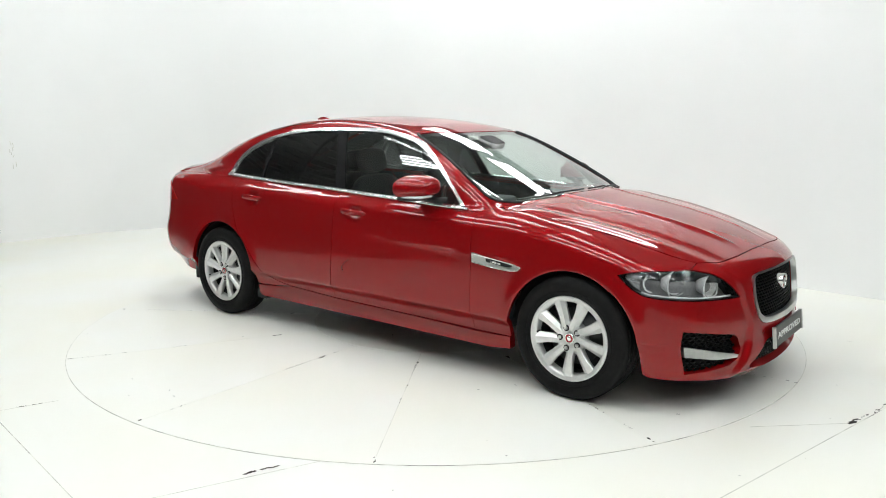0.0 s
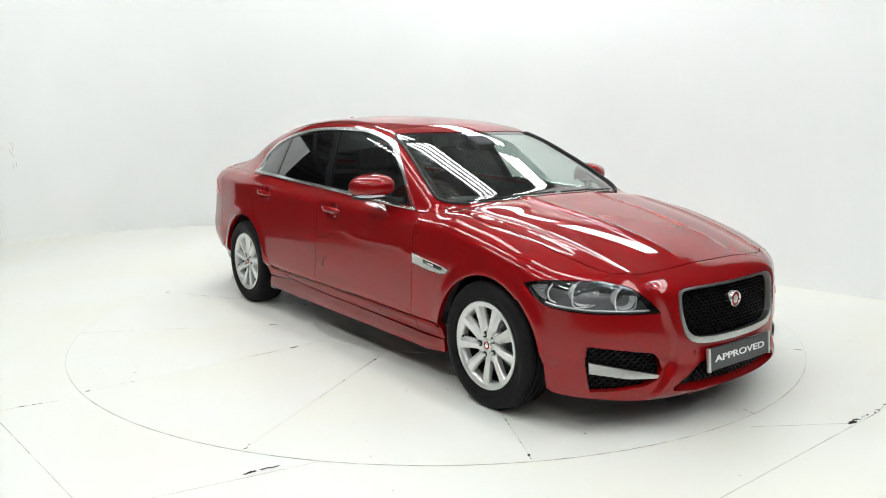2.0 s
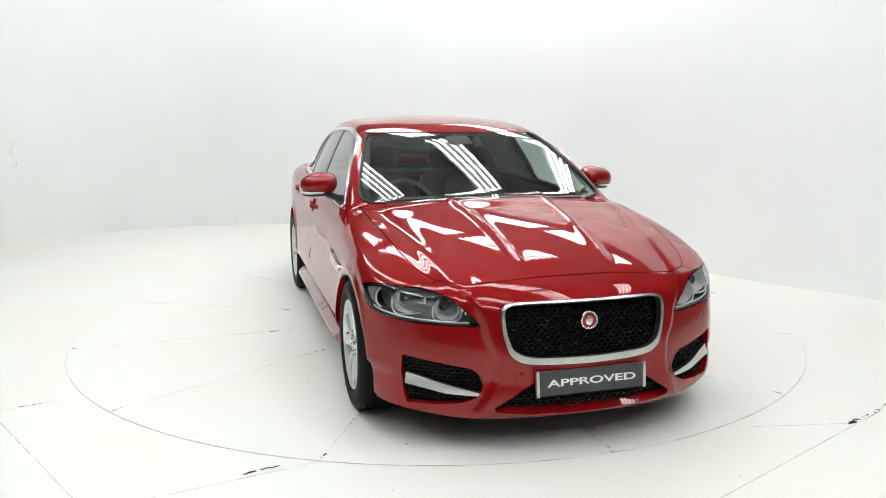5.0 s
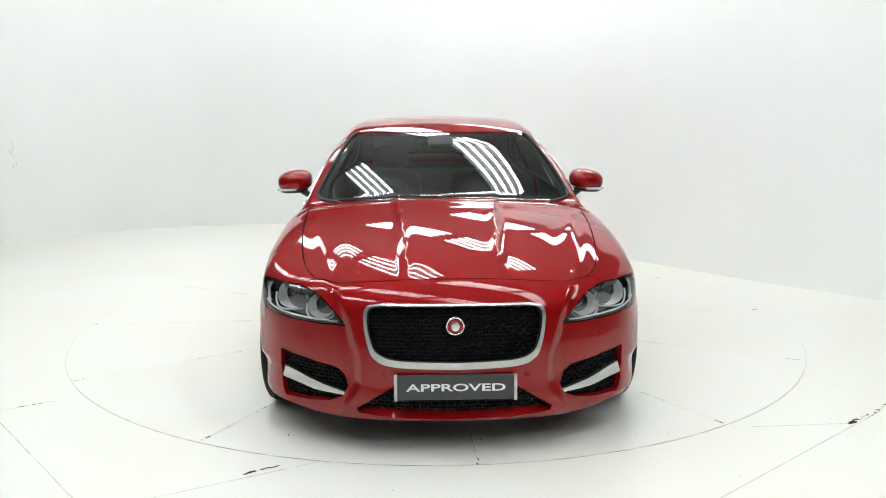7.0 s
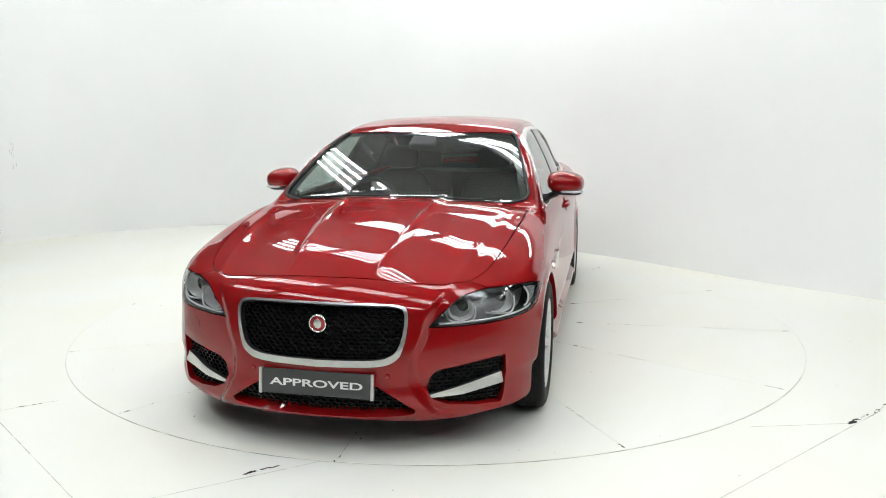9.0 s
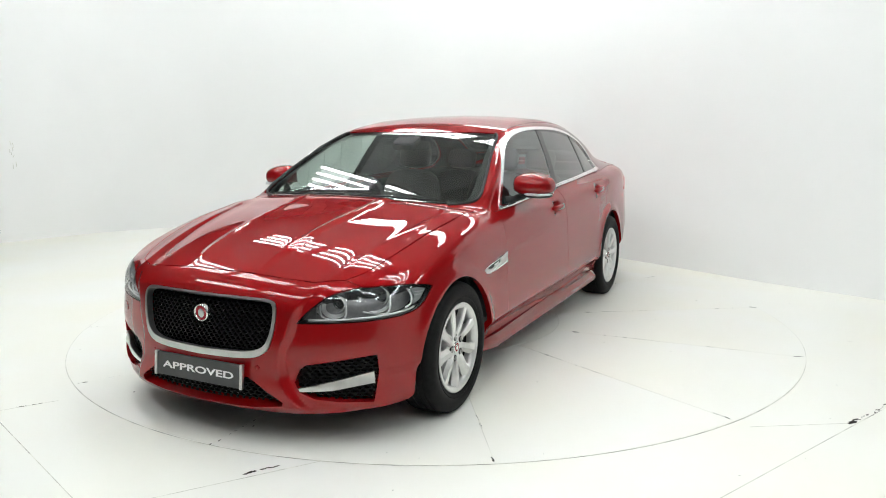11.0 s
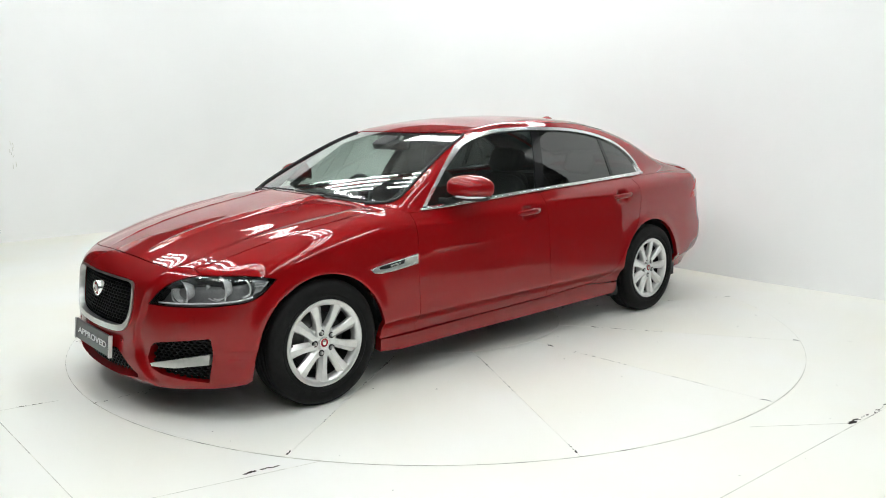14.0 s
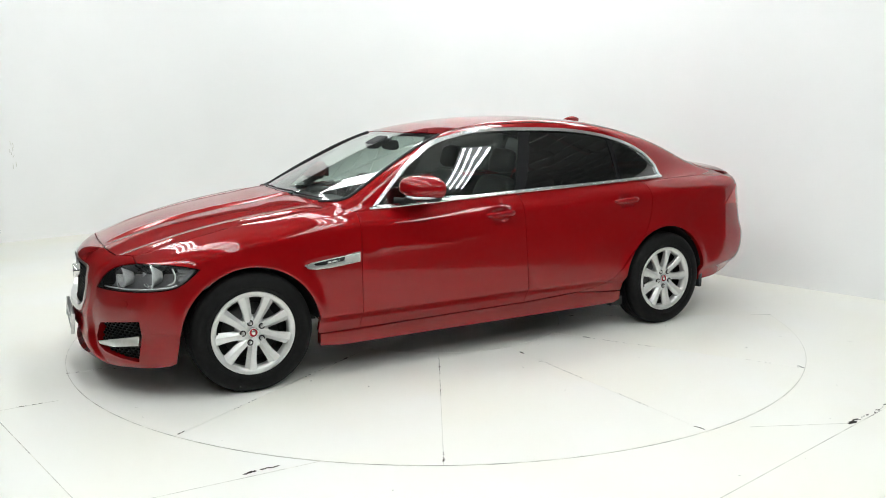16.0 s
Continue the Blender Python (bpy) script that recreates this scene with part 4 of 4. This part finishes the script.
def wing_vent(car, mr):
    loop = smooth2(A((0.860, 0.708), (0.860, 0.652), (1.02, 0.634), (1.12, 0.630), (1.168, 0.638), (1.190, 0.660), (1.150, 0.671), (1.0, 0.690)), 1)
    rim = inset(dense(loop, 0.012), 0.006)
    v = skin("wing_vent", [dense(loop, 0.012), rim], on_skirt, M_TRIM, car, 0.008, offset=0.011, depth=0.02, gap=0, mirror=mr, label="bright silver wing vent with black slot")
    slot = A((0.948, 0.689), (0.955, 0.664), (1.085, 0.650), (1.125, 0.652), (1.135, 0.664), (1.08, 0.672))
    skin("ramp", [rim, dense(slot, 0.012)], on_skirt, M_SATIN, v, 0.008, offset=0.009, depth=0.006, gap=0, mirror=mr, bulge=lambda q: -0.005 * step(0.865, 0.95, q[:, 0]) * (1 - step(1.10, 1.16, q[:, 0])) * step(0.645, 0.668, q[:, 1]))
    skin("slot", [dense(slot, 0.02)], on_skirt, M_BLACK, v, 0.01, offset=0.0025, depth=0.004, gap=-0.004, mirror=mr)
    bar = A((0.985, 0.676), (0.985, 0.665), (1.055, 0.658), (1.055, 0.668))
    skin("badge_bar", [dense(bar, 0.02)], on_skirt, M_CHROME, v, 0.01, offset=0.008, depth=0.006, gap=0, mirror=mr)


def tail_lamp(car, mr):
    p = sx((-2.10, 0.800), (-2.20, 0.885), (-2.28, 0.935))
    loop = np.concatenate([p, A((-2.75, 0.955), (-3.0, 0.95), (-3.0, 0.83), (-2.75, 0.81)), sx((-2.26, 0.795))])
    skin("tail_lamp", [dense(loop, 0.02)], on_skirt, M_TAIL, car, 0.015, offset=0.004, depth=0.015, gap=0, mirror=mr, label="red wraparound tail lamp")


def wing_mirror(car, mr):
    k = -1 if mr else 1
    bm = bmesh.new()
    bmesh.ops.create_uvsphere(bm, u_segments=36, v_segments=20, radius=1)
    for v in bm.verts:
        x, y, z = v.co
        sgn = lambda q, e: math.copysign(abs(q) ** e, q)
        X, Y, Z = sgn(x, 0.75), sgn(y, 0.70), sgn(z, 0.72)
        X = X * 0.152 if X > 0 else X * 0.065
        Z = Z * (0.062 if Z > 0 else 0.050) * (1 - 0.22 * max(Y, 0) * (1 if Z > 0 else 0))
        v.co = (0.43 + X - 0.03 * Y, k * (0.944 + Y * 0.112), 1.048 + Z * 1.2 - 0.006 * Y)
    m = part("wing_mirror", bm, M_PAINT, car, "red wing mirror on a black foot", True)
    # dark underside
    bm = bmesh.new()
    bmesh.ops.create_uvsphere(bm, u_segments=28, v_segments=12, radius=1)
    for v in bm.verts:
        x, y, z = v.co
        v.co = (0.44 + math.copysign(abs(x) ** 0.8, x) * (0.10 if x > 0 else 0.05) - 0.03 * y, k * (0.95 + math.copysign(abs(y) ** 0.75, y) * 0.092), 0.992 + z * 0.020 - 0.008 * y)
    part("mirror_base", bm, M_DARK, m, "black mirror underside", True)
    bm = bmesh.new()
    P = [(0.560 - 0.012 * (u / 8), k * (0.92 + 0.115 * u / 8), 1.004 - 0.006 * u / 8) for u in range(7)] + [(0.485, k * 1.046, 0.998), (0.44, k * 1.050, 0.997)]
    tube(bm, P, [0.004] + [0.008] * 6 + [0.007, 0.003], 8)
    part("repeater", bm, M_GUIDE, m, "pale indicator strip", True)
    bm = bmesh.new()
    tube(bm, [(0.58, k * 0.805, 0.965), (0.54, k * 0.84, 0.968), (0.48, k * 0.89, 0.985)], [0.026, 0.020, 0.020], 10)
    part("mirror_foot", bm, M_DARK, m, "black foot", True)
    bm = bmesh.new()
    box(bm, 0.374, k * 0.955, 1.036, 0.008, 0.165, 0.085, bevel=0.003)
    part("mirror_glass", bm, M_CHROME, m, "mirror glass")


def roof_strip(car, mr):
    x = np.linspace(0.10, -1.30, 20)
    y = 0.585 - 0.02 * np.maximum(0, -x - 0.5) ** 2
    a = to_house(on_top(np.stack([x, y], 1)))
    b = to_house(on_top(np.stack([x, y - 0.005], 1)))
    skin("roof_strip", [np.concatenate([a, b[::-1]])], on_house, M_BLACK, car, 0.01, offset=0.0015, depth=0.004, gap=0, mirror=mr, label="thin black roof joint strip")


def wheel_liners(car, mr):
    k = -1 if mr else 1
    for ax in (1.48, -1.48):
        bm = bmesh.new()
        rings = []
        for y, r in ((0.870, 0.386), (0.80, 0.392), (0.55, 0.392)):
            rings.append([bm.verts.new((ax + r * math.cos(radians(a)), k * y, ARCH_Z + r * math.sin(radians(a)))) for a in (range(-4, 185, 9) if ax > 0 else range(-6, 173, 9))])
        for a, b in zip(rings, rings[1:]):
            for q in range(len(a) - 1):
                bm.faces.new((a[q], a[q + 1], b[q + 1], b[q]))
        bm.faces.new(rings[-1])
        part("wheel_liner", bm, M_DARK, car, "black wheel arch liner", True)
    bm = bmesh.new()
    box(bm, -1.885, k * 0.575, 0.36, 0.03, 0.61, 0.34, bevel=0.004)
    part("mud_shield", bm, M_DARK, car, "black shield behind the rear wheel")
    bm = bmesh.new()
    box(bm, -1.075, k * 0.79, 0.18, 0.10, 0.20, 0.07, bevel=0.012)
    part("air_deflector", bm, M_DARK, car, "small black deflector before the rear wheel")


def build_wheel(car):
    w = new("wheel")
    w.parent = car
    tagged(w, "silver nine-spoke alloy wheel with black tyre")
    bm = bmesh.new()
    prof = [(0.236, 0.080), (0.240, 0.094), (0.248, 0.101), (0.262, 0.105), (0.266, 0.103), (0.270, 0.106), (0.296, 0.107), (0.312, 0.103), (0.316, 0.100), (0.328, 0.093), (0.335, 0.080), (0.3385, 0.062)]
    for y in (0.056, 0.020, -0.020, -0.056):
        prof += [(0.339, y + 0.016), (0.340, y + 0.004), (0.334, y + 0.003), (0.334, y - 0.003), (0.340, y - 0.004)]
    prof += [(0.338, -0.075), (0.330, -0.092), (0.30, -0.106), (0.24, -0.085)]
    prof = [(0.223 + (r - 0.236) * 1.048, y) for r, y in prof]
    lathe(bm, prof, 80)
    t = part("tyre", bm, M_RUBBER, w, smooth=True)
    t.data.set_sharp_from_angle(angle=radians(35))
    bm = bmesh.new()
    lathe(bm, [(0.225, 0.083), (0.228, 0.096), (0.226, 0.099), (0.220, 0.098), (0.205, 0.093), (0.197, 0.086), (0.193, 0.070), (0.192, 0.045)], 80)
    part("rim", bm, M_ALLOY, w, smooth=True)
    # silver barrel coloured black: the shade behind the spokes is in its colour
    bm = bmesh.new()
    lathe(bm, [(0.192, 0.046), (0.194, -0.02), (0.195, -0.09)], 60)
    part("barrel", bm, M_DARK, w, "inner barrel of the wheel, coloured dark for shade", True)
    bm = bmesh.new()
    n = 10
    rows = []
    for i in range(n + 1):
        u = i / n
        r = 0.045 + (0.204 - 0.045) * u
        half = 0.0225 + 0.0105 * u ** 1.3 - 0.003 * math.sin(math.pi * u)
        mid = 0.018 * math.sin(u * math.pi * 0.5) - 0.006
        y = 0.080 + 0.012 * u + 0.010 * u * (1 - u)
        th = 0.045 - 0.02 * u
        rows.append([bm.verts.new(c) for c in ((r, y - th, mid - half * 0.9), (r, y - 0.007, mid - half), (r, y, mid - half * 0.82), (r, y + 0.001, mid + half * 0.30), (r, y - 0.016, mid + half * 1.15), (r, y - th, mid + half * 1.05))])
    for a, b in zip(rows, rows[1:]):
        for q in range(6):
            bm.faces.new((a[q], a[(q + 1) % 6], b[(q + 1) % 6], b[q]))
    bm.faces.new(rows[-1])
    sp = part("spoke", bm, M_ALLOY, w, smooth=True)
    sp.data.set_sharp_from_angle(angle=radians(28))
    for k in range(1, 9):
        o = new("spoke", sp.data)
        o.parent = w
        o.matrix_basis = pose(0, 0, 0, 0, 40 * k, 0)
    bm = bmesh.new()
    lathe(bm, [(0.090, 0.03), (0.088, 0.064), (0.078, 0.0775), (0.034, 0.0795), (0.032, 0.075), (0.001, 0.075)], 40)
    part("hub", bm, M_ALLOY, w, smooth=True)
    bm = bmesh.new()
    lathe(bm, [(0.029, 0.073), (0.029, 0.083), (0.026, 0.085), (0.022, 0.084)], 28)
    part("cap_ring", bm, M_CHROME, w, smooth=True)
    bm = bmesh.new()
    lathe(bm, [(0.024, 0.0835), (0.012, 0.0845), (0.001, 0.0845)], 24)
    part("centre_cap", bm, M_ORNAMENT, w, "red enamel centre cap", True)
    bm = bmesh.new()
    bmesh.ops.create_uvsphere(bm, u_segments=12, v_segments=8, radius=1, matrix=Matrix.LocRotScale((0, 0.084, 0), None, (0.012, 0.005, 0.015)))
    part("cap_relief", bm, M_CHROME, w, "", True)
    for k in range(5):
        a = radians(72 * k + 10)
        # raised black disc, put in for the shade of the nut's recess
        bm = bmesh.new()
        lathe(bm, [(0.0175, 0.072), (0.0170, 0.0830), (0.0005, 0.0828)], 18)
        bmesh.ops.translate(bm, vec=(0.056 * math.cos(a), 0, 0.056 * math.sin(a)), verts=bm.verts)
        nut = part("nut_recess_shade", bm, M_DARK, w)
        bm = bmesh.new()
        lathe(bm, [(0.0112, 0.080), (0.0095, 0.089), (0.006, 0.093), (0.0005, 0.093)], 6)
        bmesh.ops.translate(bm, vec=(0.056 * math.cos(a), 0, 0.056 * math.sin(a)), verts=bm.verts)
        part("wheel_nut", bm, M_SATIN, w)
    bm = bmesh.new()
    lathe(bm, [(0.152, 0.0), (0.152, 0.02), (0.075, 0.021), (0.07, 0.04)], 48)
    part("brake_disc", bm, M_STEEL, w, smooth=True)
    bm = bmesh.new()
    lathe(bm, [(0.195, -0.03), (0.001, -0.03)], 40)
    part("back_plate", bm, M_DARK, w)
    bm = bmesh.new()
    tube(bm, [(0.19, 0.055, 0.045), (0.187, 0.085, 0.044)], 0.006, 8)
    part("valve", bm, M_BLACK, w)
    return w


def soft_block(bm, x, y, z, sx_, sy, sz, m=None, e=0.55):
    """A padded block."""
    r = bmesh.ops.create_uvsphere(bm, u_segments=24, v_segments=14, radius=1)
    for v in r["verts"]:
        a, b, c = v.co
        v.co = (x + math.copysign(abs(a) ** e, a) * sx_ / 2, y + math.copysign(abs(b) ** e, b) * sy / 2, z + math.copysign(abs(c) ** e, c) * sz / 2)
    if m is not None:
        bmesh.ops.transform(bm, matrix=m, verts=r["verts"])


def seat(car, x, y, back=0.62, tilt=-14):
    bm = bmesh.new()
    soft_block(bm, x + 0.18, y, 0.46, 0.52, 0.50, 0.20)
    s = part("seat", bm, M_SEAT, car, "black leather seat", True)
    bm = bmesh.new()
    soft_block(bm, 0, 0, back / 2, 0.15, 0.48, back, pose(x - 0.06, y, 0.45, 0, tilt, 0))
    part("backrest", bm, M_SEAT, s, "", True)
    bm = bmesh.new()
    soft_block(bm, 0, 0, back + 0.10, 0.09, 0.26, 0.17, pose(x - 0.06, y, 0.45, 0, tilt, 0))
    part("headrest", bm, M_SEAT, s, "", True)


def build_cabin(car):
    for y in (0.36, -0.36):
        seat(car, -0.22, y)
        seat(car, -1.02, y, 0.58, -20)
    bm = bmesh.new()
    soft_block(bm, 0.80, 0, 0.80, 0.55, 1.36, 0.26, e=0.4)
    part("dashboard", bm, M_DASH, car, "black soft dashboard", True)
    bm = bmesh.new()
    soft_block(bm, 0.62, -0.36, 0.93, 0.16, 0.34, 0.07)
    part("instrument_hood", bm, M_DASH, car, "", True)
    at = pose(0.36, -0.36, 0.87, 0, 66, 0)
    bm = bmesh.new()
    tube(bm, [(0.185 * math.cos(a), 0.185 * math.sin(a), 0) for a in [2 * math.pi * q / 32 for q in range(33)]], 0.016, 8, False)
    bmesh.ops.transform(bm, matrix=at, verts=bm.verts)
    wheel = part("steering_wheel", bm, M_SEAT, car, "black steering wheel", True)
    bm = bmesh.new()
    soft_block(bm, 0, 0, 0.01, 0.13, 0.15, 0.05)
    for a in (90, 270, 0):
        tube(bm, [(0.04 * math.cos(radians(a)), 0.04 * math.sin(radians(a)), 0), (0.18 * math.cos(radians(a)), 0.18 * math.sin(radians(a)), 0)], 0.014, 6)
    bmesh.ops.transform(bm, matrix=at, verts=bm.verts)
    part("wheel_hub", bm, M_SEAT, wheel, "", True)
    bm = bmesh.new()
    soft_block(bm, 0.235, 0, 1.265, 0.035, 0.25, 0.07)
    tube(bm, [(0.25, 0, 1.28), (0.22, 0, 1.34)], 0.012, 8)
    soft_block(bm, 0, 0, 0, 0.13, 0.17, 0.05, pose(0.335, 0, 1.285, 0, 25, 0), 0.35)
    part("rear_view_mirror", bm, M_DASH, car, "black rear view mirror", True)
    bm = bmesh.new()
    box(bm, -0.3, 0, 0.255, 2.5, 1.50, 0.05)
    box(bm, 1.55, 0, 0.27, 1.1, 1.05, 0.05)
    box(bm, -1.95, 0, 0.30, 0.9, 1.05, 0.05)
    part("underbody", bm, M_DARK, car, "dark underbody")
    for name, x, z, lx, ly, lz in (("bulkhead", 1.02, 0.62, 0.04, 1.4, 0.62), ("rear_bulkhead", -1.50, 0.63, 0.04, 1.3, 0.60), ("parcel_shelf", -1.75, 0.95, 0.5, 1.2, 0.03)):
        bm = bmesh.new()
        box(bm, x, 0, z, lx, ly, lz)
        part(name, bm, M_DARK, car)
    # aerial fin
    bm = bmesh.new()
    rows = []
    for i in range(9):
        u = i / 8
        x = -1.20 - 0.19 * u
        hgt = 0.075 * (math.sin(u * math.pi * 0.62) ** 1.1) + 0.002
        zb = float(on_top(A((x, 0.0)))[0][2]) - 0.004
        wd = 0.026 * math.sin(math.pi * (0.08 + 0.84 * u)) + 0.004
        rows.append([bm.verts.new((x - 0.012 * c * u, wd * b * (1 - 0.72 * c), zb + hgt * c)) for b, c in ((1, 0), (0.95, 0.4), (0.8, 0.8), (0, 1), (-0.8, 0.8), (-0.95, 0.4), (-1, 0))])
    for a, b in zip(rows, rows[1:]):
        for q in range(6):
            bm.faces.new((a[q], a[q + 1], b[q + 1], b[q]))
    bm.faces.new(rows[-1])
    part("aerial_fin", bm, M_PAINT, car, "red shark fin aerial", True)
    # boot lid end
    edge = A((-2.05, 0.0), (-2.05, 0.62), (-2.30, 0.66), (-2.50, 0.60), (-2.535, 0.0))
    L = np.concatenate([edge, (edge * [1, -1])[::-1][1:-1]])
    skin("boot_lid", [L], on_top, M_PAINT, car, 0.025, offset=0.002, depth=0.003, gap=0, label="red boot lid with a small lip")
    # wipers resting at the foot of the glass
    for y0, y1 in ((-0.62, -0.02), (0.02, 0.60)):
        yy = np.linspace(y0, y1, 10)
        xx = 1.066 - 0.30 * yy ** 2 - 0.015 * (yy - y0)
        P = on_top(np.stack([xx, yy], 1))
        P = P + grad(P) * 0.006
        bm = bmesh.new()
        tube(bm, P.tolist(), 0.005, 6)
        part("wiper", bm, M_DARK, car, "black wiper blade", True)
    # parking sensors
    for k in (-1, 1):
        P = on_front(A((k * 0.31, 0.365)))[0]
        bm = bmesh.new()
        lathe(bm, [(0.011, -0.004), (0.011, 0.001), (0.001, 0.001)], 16)
        bmesh.ops.transform(bm, matrix=pose(P[0], P[1], P[2], 0, 0, -90 + k * 10), verts=bm.verts)
        part("parking_sensor", bm, M_PAINT, car, "", True)


CAR_AT = Matrix.Translation((0.132, 0.016, 0.005))
RIDE = pose(0, 0, 0.016, 0, 0.29, 0)


def turn(a):
    return pose(0, 0, 0, 0, 0, a)


HEADING = [(0, -39.0), (2, -53.1), (4, -67.25), (7, -88.55), (9, -102.75), (12, -124.0), (14, -138.1), (16, -152.0)]

build_room()
build_lights()
turntable = build_turntable()
car = build_car()
build_cabin(car)
for o in car.children_recursive:
    # the sprung body rides a little high and nose-down on its wheels
    o.data.transform(RIDE)
first_wheel = build_wheel(car)
first_wheel.matrix_basis = pose(1.48, 0.830, 0.3265, 0, 8, 0)
for x, y, a, turned in ((-1.48, 0.830, 25, 0), (1.48, -0.830, 12, 180), (-1.48, -0.830, 30, 180)):
    copy_thing(first_wheel, pose(x, y, 0.3265, 0, 0, turned) @ pose(0, 0, 0, 0, a, 0))
build_marks()


def motions():
    walk(turntable, [(t, turn(a)) for t, a in HEADING])
    walk(car, [(t, turn(a) @ CAR_AT) for t, a in HEADING])


motions()
